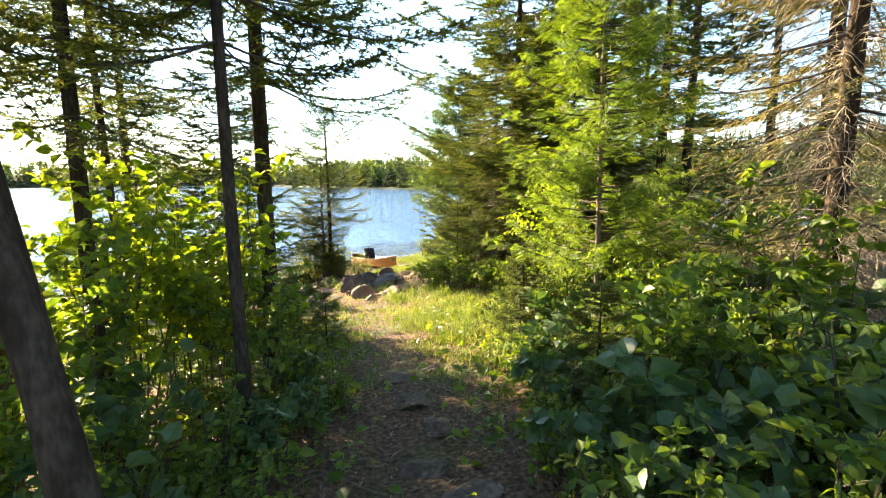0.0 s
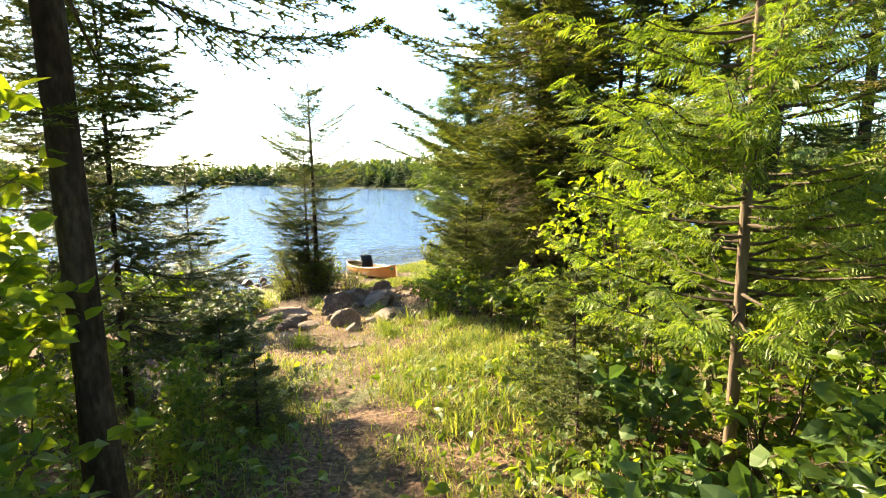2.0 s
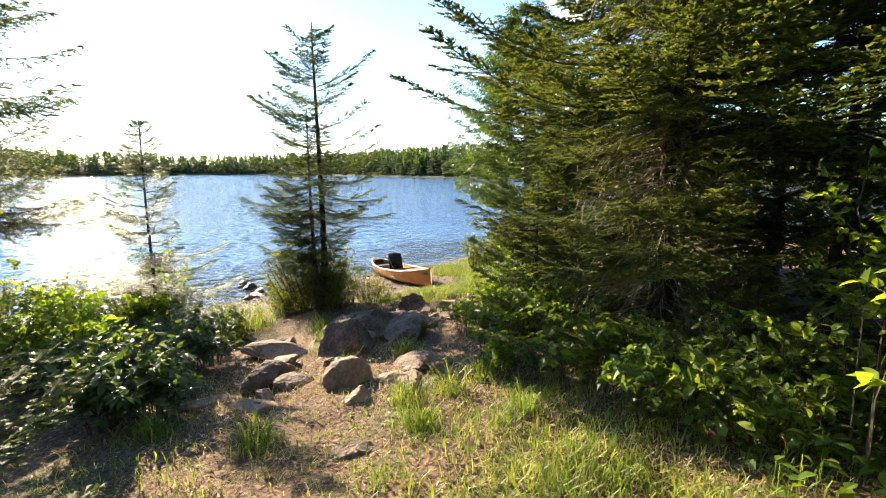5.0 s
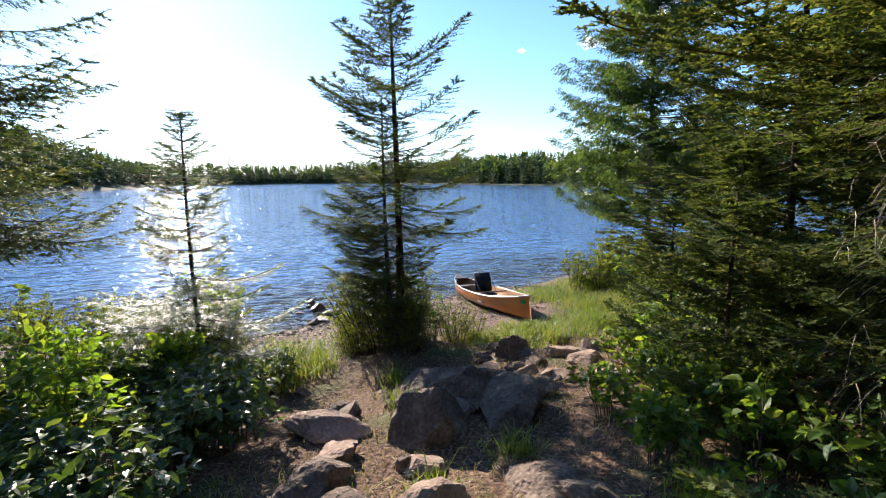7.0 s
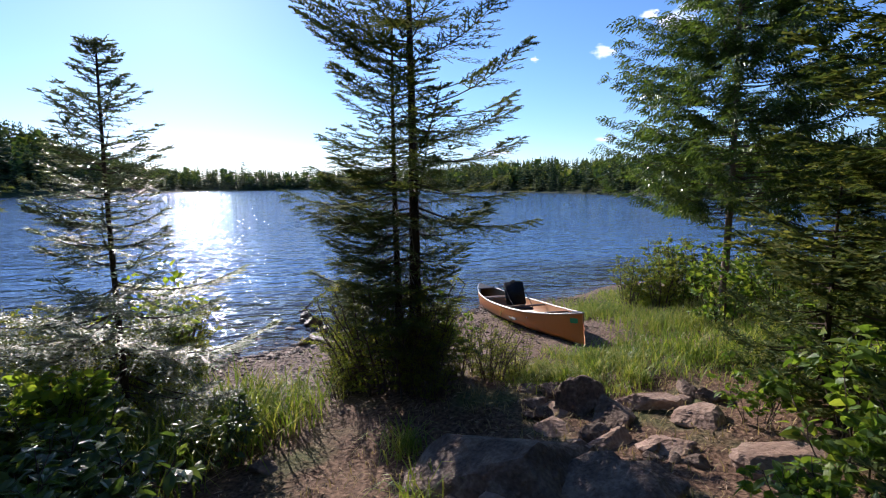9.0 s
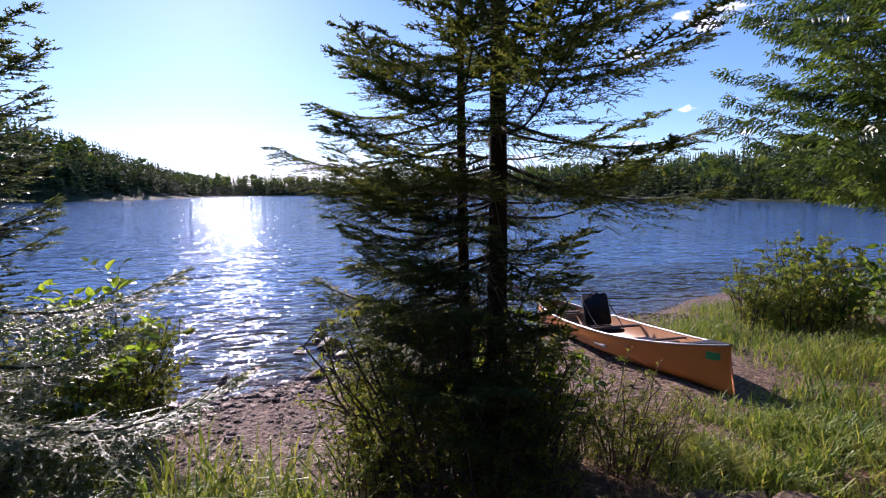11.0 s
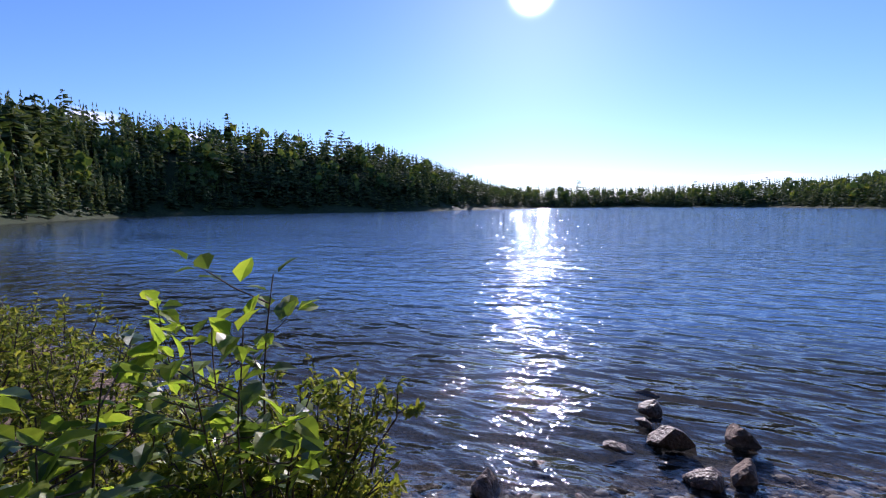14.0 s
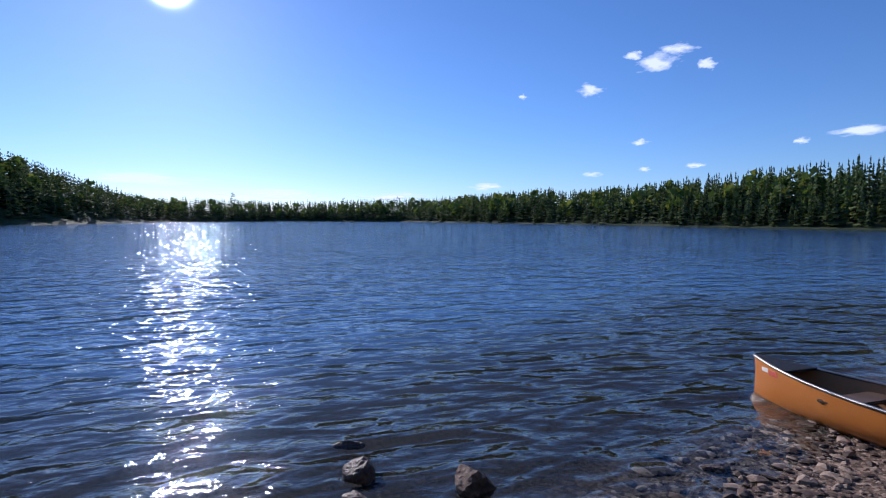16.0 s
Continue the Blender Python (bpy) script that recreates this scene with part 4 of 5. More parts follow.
stout_spruce = put(spruce("spruce_tree", 11.0, 2.2, 47, clear=0.25, lean=(-2.0, 0.2), whorls=26, per_whorl=5, spacing=0.13, needle=0.04, thick=0.066, sparse=0.2, m=3, per=6, wide=0.014), -0.32, 0.29)
tagged(stout_spruce, "stout leaning spruce trunk beside the path", "tree")


# ---- the canoe ----
def canoe():
    length = 4.74
    near, tip = np.array((-1.33, 16.22, 0.86)), np.array((-3.88, 20.22, 0.38))
    d = tip - near
    turn = math.degrees(math.atan2(d[1], d[0]))
    dip = math.degrees(math.atan2(-d[2], math.hypot(d[0], d[1])))
    mid = (near + tip) / 2
    root = empty("canoe", pose(mid[0], mid[1], mid[2] - 0.50, 0, dip, turn))
    tagged(root, "amber orange canoe with dark gunwales pulled onto the gravel shore", "canoe")
    ns, nc = 41, 15
    s = np.linspace(-1, 1, ns)
    half = length / 2

    def skin(off):
        V = np.zeros((ns, nc, 3))
        for i, a in enumerate(s):
            beam = max(0.012, (0.45 - off) * (1 - abs(a) ** 2.3) ** 0.85)
            top = 0.335 + 0.165 * abs(a) ** 2.6
            keel = 0.0 + 0.10 * max(0, abs(a) - 0.86) ** 1.3 / 0.14 ** 0.3 + off
            for j in range(nc):
                t = -1 + 2 * j / (nc - 1)
                k = abs(t) ** 1.0
                ang = k * math.pi / 2
                yy = beam * math.sin(ang) ** 0.62 * (1 if t >= 0 else -1)
                zz = keel + (top - keel) * (1 - math.cos(ang) ** 0.85)
                rake = 0.06 * (zz / 0.5) * abs(a) ** 8 - 0.05 * abs(a) ** 8
                V[i, j] = (a * half + math.copysign(rake, a) - (math.copysign(off, a) if abs(a) == 1 else 0), yy, zz)
        return V
    o, n_ = skin(0.0), skin(0.009)
    a = (np.arange(ns - 1)[:, None] * nc + np.arange(nc - 1)[None]).ravel()
    q = np.stack([a, a + 1, a + nc + 1, a + nc], 1)
    hull = mesh_of("hull", np.concatenate([o.reshape(-1, 3), n_.reshape(-1, 3)]), [np.concatenate([q, q[:, ::-1] + ns * nc])], M_HULL, True)
    hull.materials.append(M_HULL_IN)
    hull.polygons.foreach_set("material_index", np.concatenate([np.zeros(len(q), dtype=np.int32), np.ones(len(q), dtype=np.int32)]))
    hull_ob = part("hull", hull, root, "smooth amber orange hull, pale brown inside")
    for side in (0, nc - 1):
        h = Heap()
        line = o[:, side].copy()
        line[:, 2] += 0.006
        h.tube(line, np.full(ns, 0.014), 6)
        part("gunwale", h.mesh("gunwale", M_ALU, True), root, "dull grey metal gunwale")
    for e in (-1, 1):
        bm = bmesh.new()
        i0, i1 = (0, 4) if e < 0 else (ns - 1, ns - 5)
        pts = [o[i1, 0], o[i0, 0], o[i0, nc - 1], o[i1, nc - 1]]
        vs = [bm.verts.new((p[0], p[1] * 1.03, p[2] + 0.022)) for p in pts] + [bm.verts.new((p[0], p[1] * 1.03, p[2] + 0.004)) for p in pts]
        for f in ((0, 1, 2, 3), (7, 6, 5, 4), (0, 4, 5, 1), (1, 5, 6, 2), (2, 6, 7, 3), (3, 7, 4, 0)):
            bm.faces.new([vs[k] for k in f])
        bmesh.ops.bevel(bm, geom=bm.edges[:], offset=0.005, segments=2, affect="EDGES")
        bm_part("deck_plate", bm, M_BLACK, root, "dark end deck plate")

    def bar(name, x, w, drop, th, mat, label=""):
        i = int(round((x / half + 1) / 2 * (ns - 1)))
        yb, zt = abs(o[i, 0, 1]), o[i, 0, 2]
        bm = bmesh.new()
        bmesh.ops.create_cube(bm, size=1)
        bmesh.ops.scale(bm, vec=(w, 2 * yb - 0.02, th), verts=bm.verts[:])
        bmesh.ops.translate(bm, vec=(o[i, 0, 0], 0, zt - drop), verts=bm.verts[:])
        bmesh.ops.bevel(bm, geom=bm.edges[:], offset=min(w, th) * 0.3, segments=2, affect="EDGES")
        return bm_part(name, bm, mat, root, label)
    bar("thwart", -1.35, 0.045, 0.02, 0.022, M_ASH, "dark wooden thwart")
    bar("thwart", 0.95, 0.045, 0.02, 0.022, M_ASH, "dark wooden thwart")
    bar("yoke", -0.2, 0.07, 0.02, 0.024, M_ASH, "dark wooden carrying yoke")
    bar("bench_seat", -1.05, 0.23, 0.09, 0.03, M_ASH, "dark woven bench seat")
    bar("bench_seat", 1.45, 0.24, 0.09, 0.03, M_ASH, "dark woven bench seat")
    bar("foam_pad", -0.55, 0.30, 0.17, 0.045, M_GREY, "grey foam seat pad")

    def plate(name, x0, x1, z0, z1, side, mat, label):
        """A thin decal that follows the hull's side."""
        bm = bmesh.new()
        rows = []
        for x in np.linspace(x0, x1, 5):
            f = (x / half + 1) / 2 * (ns - 1)
            i = int(f)
            prof = o[i] * (1 - (f - i)) + o[min(i + 1, ns - 1)] * (f - i)
            hs = prof[nc // 2:] if side > 0 else prof[:nc // 2 + 1][::-1]
            col = []
            for z in np.linspace(z0, z1, 4):
                yy = np.interp(z, hs[:, 2], hs[:, 1])
                col.append(bm.verts.new((x, yy + side * 0.004, z)))
            rows.append(col)
        for r0, r1 in zip(rows, rows[1:]):
            for k in range(3):
                bm.faces.new([r0[k], r1[k], r1[k + 1], r0[k + 1]])
        r = bmesh.ops.extrude_face_region(bm, geom=bm.faces[:])
        bmesh.ops.translate(bm, vec=(0, -side * 0.002, 0), verts=[v for v in r["geom"] if isinstance(v, bmesh.types.BMVert)])
        bm_part(name, bm, mat, hull_ob, label)
    for side in (1, -1):
        plate("registration_decal", -half + 0.07, -half + 0.20, 0.33, 0.41, side, M_GREEN, "small green decal near the stem")
        plate("maker_mark", half - 0.36, half - 0.24, 0.36, 0.41, side, M_RED, "small red mark")
        plate("maker_mark", half - 0.22, half - 0.12, 0.38, 0.42, side, M_WHITE, "small pale mark")
    # folding seat with an upright back
    seat = empty("canoe_chair", root.matrix_world @ pose(0.12, 0.0, 0.22, 0, 0, 0))
    tagged(seat, "black folding canoe chair standing in the orange canoe", "chair")
    for name, dims, off, lean, lab in (("seat_pad", (0.42, 0.40, 0.05), (-0.16, 0, 0.03), 0, ""), ("backrest", (0.06, 0.42, 0.48), (0.09, 0, 0.29), 18, "black padded backrest")):
        bm = bmesh.new()
        bmesh.ops.create_cube(bm, size=1)
        bmesh.ops.scale(bm, vec=dims, verts=bm.verts[:])
        bmesh.ops.bevel(bm, geom=bm.edges[:], offset=0.018, segments=3, affect="EDGES")
        bmesh.ops.transform(bm, matrix=pose(*off, 0, lean, 0), verts=bm.verts[:])
        bm_part(name, bm, M_BLACK, seat, lab, True)
    h = Heap()
    t = np.linspace(0, np.pi, 9)
    h.tube(np.stack([np.full(9, 0.155), 0.07 * np.cos(t), 0.50 + 0.05 * np.sin(t)], 1), np.full(9, 0.009), 6)
    part("grab_handle", h.mesh("grab_handle", M_BLACK, True), seat)
    for sgn in (1, -1):
        h = Heap()
        h.tube(np.array([(0.12, sgn * 0.2, 0.42), (-0.12, sgn * 0.205, 0.22), (-0.34, sgn * 0.19, 0.06)]), np.full(3, 0.008), 5)
        part("strap", h.mesh("strap", M_BLACK), seat)


canoe()

# ---- rocks ----
LAND = [
    (0.55, 2.6, (0.17, 0.13, 0.10), 0, 30, (0, 6), "grey stone half buried in the path"),
    (0.75, 2.1, (0.14, 0.12, 0.08), 0, 80, (0, 0), "grey stone half buried in the path"),
    (0.72, 1.6, (0.15, 0.10, 0.08), 0, 10, (5, 0), "small broken stone on the dark path"),
    (0.30, 3.2, (0.16, 0.12, 0.08), 0, 120, (0, 0), "flat stone on the dark path"),
    (0.95, 1.2, (0.18, 0.14, 0.08), 0, 55, (0, 0), "flat grey stone on the dark path"),
    (0.45, 1.0, (0.12, 0.09, 0.07), 0, 5, (0, 0), "small broken stone on the dark path"),
    (0.62, 3.6, (0.13, 0.10, 0.07), 0, 15, (0, 0), "flat stone on the dark path"),  # x, y, size, tint, turn, tilt, words
    (-1.70, 10.92, (0.46, 0.38, 0.48), 0, 20, (0, 8), "large weathered grey brown boulder beside the path"),
    (-2.36, 9.9, (0.32, 0.22, 0.24), 0, 70, (6, 0), "rounded brown boulder with a lit top"),
    (-1.26, 9.55, (0.24, 0.18, 0.26), 1, 40, (0, 10), "angular pinkish stone at the path"),
    (-1.02, 9.05, (0.16, 0.13, 0.10), 1, 10, (0, 0), "small pale angular stone on soil"),
    (-0.62, 10.1, (0.28, 0.24, 0.17), 0, 100, (5, 5), "dark mossy stone in shade"),
    (-0.25, 9.9, (0.32, 0.25, 0.2), 0, 140, (0, 0), "dark shaded stone under spruce boughs"),
    (-2.75, 10.75, (0.36, 0.26, 0.16), 1, 15, (0, 5), "flat brown slab half buried in soil"),
    (-2.85, 11.35, (0.16, 0.14, 0.14), 0, 65, (0, 0), "small dark stone beside the slab"),
    (-2.1, 9.0, (0.26, 0.16, 0.07), 1, 15, (4, 0), "flat slab lying in the soil"),
    (-2.75, 9.1, (0.22, 0.15, 0.08), 1, 50, (0, 0), "low flat stone in the soil"),
    (-0.80, 8.1, (0.16, 0.12, 0.07), 0, 35, (0, 5), "low stone in grass on the path"),
    (-1.7, 11.9, (0.62, 0.5, 0.42), 0, 25, (0, 0), "broad dark boulder in the spruce's shade"),
    (-1.1, 11.6, (0.46, 0.36, 0.36), 0, 80, (0, 4), "dark boulder in the spruce's shade"),
    (-1.30, 13.55, (0.24, 0.17, 0.30), 0, 25, (0, 0), "upright blocky brown stone"),
    (-1.00, 13.35, (0.20, 0.18, 0.22), 0, 55, (0, 4), "blocky brown stone with a shaded face"),
    (-1.66, 13.45, (0.22, 0.16, 0.06), 1, 20, (5, -5), "flat pale stepping slab"),
    (-0.72, 13.6, (0.26, 0.18, 0.14), 1, 10, (0, 0), "pinkish stone beside the grass"),
    (-1.62, 13.95, (0.16, 0.12, 0.10), 0, 60, (0, 0), "small brown stone among grass tufts"),
    (-1.9, 13.9, (0.14, 0.10, 0.08), 0, 10, (0, 0), "small brown stone among grass tufts"),
    (-1.55, 12.95, (0.20, 0.15, 0.10), 1, 85, (0, 0), "broken pinkish stone by the blocks"),
    (-1.05, 12.8, (0.24, 0.17, 0.10), 1, 30, (0, 0), "broken pinkish stone by the blocks"),
    (-0.62, 12.7, (0.22, 0.14, 0.07), 1, 5, (4, 0), "flat pale slab among the stones"),
    (-0.35, 13.3, (0.24, 0.18, 0.14), 1, 75, (0, 0), "pinkish stone in dry grass"),
    (-0.1, 13.9, (0.2, 0.16, 0.12), 0, 45, (0, 0), "brown stone in grass"),
    (0.1, 12.6, (0.3, 0.2, 0.14), 1, 15, (0, 0), "pinkish slab below the spruce"),
    (-0.8, 12.0, (0.24, 0.2, 0.14), 0, 55, (0, 0), "rough brown stone on the slope"),
    (-3.75, 11.9, (0.12, 0.10, 0.08), 0, 0, (0, 0), "small dark stone on gravel"),
]
for i, (x, y, size, tint, turn, tilt, words) in enumerate(LAND):
    size = (size[0] * 1.08, size[1] * 1.08, size[2] * 0.82)
    rock("rock" if max(size) < 0.3 else "boulder", words, x, y, size, 200 + i, (M_ROCK, M_ROCK_PINK)[tint], turn, 0.43, tilt=tilt, level=4, planes=9)
loose_rng = np.random.default_rng(640)
spot = 0
while spot < 34:
    x, y = loose_rng.uniform(-2.9, 0.3), loose_rng.uniform(9.0, 14.2)
    if abs(x - np.interp(y, [9, 11, 12.5, 14.5], [-1.25, -1.9, -1.3, -0.9])) > 0.95 or abs(x - np.interp(y, [9, 10.3, 11.5, 13], [-1.3, -2.1, -2.56, -3.9])) < 0.25:
        continue
    big = loose_rng.uniform(0.06, 0.17)
    rock("rock", "small angular brown stone bedded in the slope", x, y, (big * 1.3, big, big * loose_rng.uniform(0.5, 0.9)), 700 + spot, (M_ROCK, M_ROCK, M_ROCK_PINK)[spot % 3], loose_rng.uniform(0, 360), 0.4, level=3, planes=8, group="loose stones on the slope")
    spot += 1
WET = [(-7.05, 15.38, (0.16, 0.14, 0.15)), (-6.7, 17.13, (0.22, 0.16, 0.17)), (-6.07, 17.13, (0.20, 0.16, 0.16)), (-6.36, 17.67, (0.19, 0.15, 0.15)), (-7.18, 17.57, (0.15, 0.13, 0.14)),
       (-7.05, 14.52, (0.15, 0.12, 0.12)), (-6.22, 16.79, (0.18, 0.14, 0.12)), (-5.95, 16.2, (0.24, 0.15, 0.10)), (-5.6, 16.5, (0.28, 0.2, 0.12)), (-6.9, 16.75, (0.15, 0.11, 0.07)),
       (-5.3, 17.3, (0.14, 0.11, 0.07)), (-8.23, 15.02, (0.26, 0.10, 0.05)), (-7.4, 18.0, (0.15, 0.07, 0.06)), (-6.1, 15.95, (0.2, 0.16, 0.09)), (-6.6, 15.9, (0.12, 0.1, 0.06)),
       (-4.7, 18.4, (0.1, 0.08, 0.06)), (-5.1, 18.6, (0.08, 0.07, 0.05)), (-7.1, 16.0, (0.12, 0.08, 0.05)), (-6.7, 14.5, (0.1, 0.09, 0.06)), (-7.0, 17.3, (0.12, 0.06, 0.1)), (-6.5, 16.9, (0.14, 0.09, 0.06))]
for i, (x, y, size) in enumerate(WET):
    size = tuple(0.87 * v for v in size)
    rock("shore_rock", "wet brown rock standing at the water's edge", x, y, size, 400 + i, M_ROCK if i in (2, 3, 8, 13) else M_WETROCK, i * 47, 0.25, z=max(gz(x, y), -0.05), level=3, group="rocks at the water's edge")


def gravel():
    """Loose pebbles and flat stones on the beach and in the shallows."""
    rng = np.random.default_rng(8)
    n = 19000
    x, y = rng.uniform(-9, -0.5, n), rng.uniform(11.5, 21, n)
    s = shore_dist(x, y)
    keep = (s > -0.5) & (s < np.where(x > -3.2, 3.2, 4.0)) & (np.hypot(x + 3.1, y - 13.9) > 0.9) & (rng.random(n) < np.interp(s, [-2.6, -1, 0, 2.5, 3.6], [0.25, 0.6, 1, 0.85, 0.2]))
    x, y, s = x[keep], y[keep], s[keep]
    n = len(x)
    z = ground_z(x, y)
    size = 0.011 + 0.03 * rng.random(n) ** 3.5
    size = np.where(s < 0.5, size * 1.5, size)
    v, f = ico(1)
    big = (v[None] * (1 + rng.uniform(-0.28, 0.28, (n, len(v), 1)))) * (size[:, None, None] * np.stack([rng.uniform(0.8, 1.5, n), rng.uniform(0.7, 1.1, n), rng.uniform(0.3, 0.6, n)], 1)[:, None])
    a = rng.uniform(0, 6.283, n)
    ca, sa = np.cos(a)[:, None], np.sin(a)[:, None]
    X = big[..., 0] * ca - big[..., 1] * sa + x[:, None]
    Y = big[..., 0] * sa + big[..., 1] * ca + y[:, None]
    Z = big[..., 2] + (z + size * 0.15)[:, None]
    V = np.stack([X, Y, Z], -1).reshape(-1, 3)
    F = (f[None] + np.arange(n)[:, None, None] * len(v)).reshape(-1, 3)
    tagged(new("beach_gravel", mesh_of("beach_gravel", V, [F], M_PEBBLE)), "loose brown and grey pebbles on the lake shore", "gravel", kind="stuff")


gravel()

# ---- undergrowth ----
hazel = shrub("leafy_shrub", 1.9, 0.55, 301, stems=9, leaf=0.10, count=900, mat=M_LEAF, low=0.2, slim=0.68)
tall_hazel = shrub("leafy_shrub", 2.5, 0.6, 302, stems=8, leaf=0.115, count=1000, mat=M_LEAF_YEL, low=0.35, slim=0.7)
pale_shrub = shrub("leafy_shrub", 1.15, 0.45, 311, stems=7, leaf=0.125, count=330, mat=M_LEAF_YEL, low=0.4, slim=0.62)
open_shrub = shrub("leafy_shrub", 0.95, 0.5, 312, stems=8, leaf=0.115, count=420, mat=M_LEAF, low=0.3, slim=0.6)
low_shrub = shrub("leafy_shrub", 0.75, 0.5, 303, stems=8, leaf=0.10, count=430, mat=M_LEAF_GLOSS, low=0.35, slim=0.55, flat=1.0)
dark_shrub = shrub("leafy_shrub", 1.1, 0.55, 304, stems=12, leaf=0.08, count=900, mat=M_LEAF, low=0.15, slim=0.6)
broad_shrub = shrub("broad_leaved_shrub", 0.85, 0.5, 315, stems=7, leaf=0.15, count=230, mat=M_LEAF_BROAD, low=0.35, slim=0.8, splay=0.6)
maple = shrub("yellow_maple_sapling", 2.4, 0.5, 305, stems=4, leaf=0.08, count=420, mat=M_LEAF_YEL, low=0.45, slim=0.7)
gale = shrub("shoreline_bush", 0.9, 0.42, 306, stems=11, leaf=0.036, count=3300, mat=M_SWEETGALE, low=0.15, slim=0.45, splay=0.4)
juniper = shrub("dense_bush", 0.8, 0.52, 307, stems=14, leaf=0.023, count=5200, mat=M_SWEETGALE, low=0.05, slim=0.3, splay=0.5)
rusty = shrub("rusty_leaved_bush", 0.6, 0.3, 308, stems=7, leaf=0.06, count=220, mat=M_LEAF_RED)
small_fir = spruce("spruce_sapling", 1.5, 0.62, 309, clear=0.03, whorls=12, per_whorl=5, widest=0.2, spacing=0.09, thick=0.018, m=3, per=5, wide=0.012)
WORDS = {hazel: ("green broadleaf shrub in the forest undergrowth", "shrub"), tall_hazel: ("tall sunlit yellow-green broadleaf shrub", "shrub"),
         pale_shrub: ("tall shrub with large pale yellow-green leaves", "shrub"), open_shrub: ("open shrub with broad mid-green leaves", "shrub"),
         low_shrub: ("low shrub with glossy pointed leaves", "shrub"), dark_shrub: ("dark green leafy undergrowth shrub", "shrub"), maple: ("yellowing maple sapling on thin stems", "sapling"),
         broad_shrub: ("low shrub with large cool green leaves beside the path", "shrub"), gale: ("fine-leaved green shoreline bush", "bush"), juniper: ("dense green bush with tiny leaves", "bush"), rusty: ("small bush with rust-red leaves", "bush"), small_fir: ("small dark green spruce sapling", "sapling")}
left_fir = put(spruce("spruce_sapling", 4.3, 1.35, 318, clear=0.16, whorls=18, per_whorl=6, widest=0.25, spacing=0.10, needle=0.036, thick=0.03, m=3, per=5, wide=0.019, hang=0.1), -2.4, 5.5)
tagged(left_fir, "young dark green spruce at the clearing's edge", "tree")
again(left_fir, 2.9, 11.9, 1.0, 1.6)
again(left_fir, 2.1, 13.8, 2.2, 1.65)
again(left_fir, 3.6, 15.2, 4.2, 1.8)
again(left_fir, 3.3, 9.2, 5.0, 1.5)
for ob, (lab, cat) in WORDS.items():
    tagged(ob, lab, cat)
USED = set()


def plant(src, x, y, sc=1.0, turn=None):
    turn = rng.uniform(0, 6.28) if turn is None else turn
    if src not in USED:
        USED.add(src)
        return put(src, x, y, turn, sc)
    return again(src, x, y, turn, sc)


for x, y, sc in ((-1.5, 1.6, 0.9), (-0.75, 2.4, 0.75), (-2.3, 2.9, 0.8), (-1.0, 4.3, 0.5), (-3.2, 1.6, 1.0), (2.3, 1.6, 0.7), (3.2, 2.2, 0.9), (3.7, 5.6, 1.0), (-4.2, 5.6, 1.0), (3.0, 7.2, 0.8)):
    plant(hazel, x, y, sc)
for x, y, sc in ((-1.7, 2.3, 0.85), (-2.4, 3.4, 0.8), (-1.5, 3.3, 0.65), (-2.9, 1.0, 0.9), (-1.1, 2.6, 0.8), (-1.6, 3.0, 0.85)):
    plant(tall_hazel, x, y, sc)
for x, y, sc in ((1.75, 0.35, 0.8), (1.7, 1.15, 0.7), (2.1, 1.2, 0.95), (2.5, 1.9, 1.0), (1.75, 2.0, 0.75), (2.0, 2.8, 0.85), (2.7, 2.7, 1.1), (1.75, 3.3, 0.7), (3.2, 1.5, 1.1), (2.9, 0.7, 1.1), (3.4, 2.9, 1.2), (1.95, 4.3, 0.8), (-0.45, 1.6, 0.6), (-0.75, 0.7, 0.8), (-0.25, 2.1, 0.5), (-0.6, 2.9, 0.6), (-1.2, 1.5, 0.9), (3.8, 2.1, 1.2), (1.6, 2.6, 0.6)):
    plant(broad_shrub, x, y, sc)
for x, y, sc in ((4.4, 9.4, 1.6), (5.0, 8.1, 1.6), (6.1, 10.2, 1.8), (4.9, 11.4, 1.7), (3.9, 6.6, 1.4), (5.4, 6.6, 1.7), (6.6, 8.4, 1.9), (4.6, 5.2, 1.5)):
    plant(dark_shrub, x, y, sc)
for x, y, sc in ((2.0, 6.2, 0.85), (2.4, 5.4, 0.8), (2.5, 7.5, 0.8), (2.7, 6.7, 1.1)):
    plant(maple, x, y, sc)
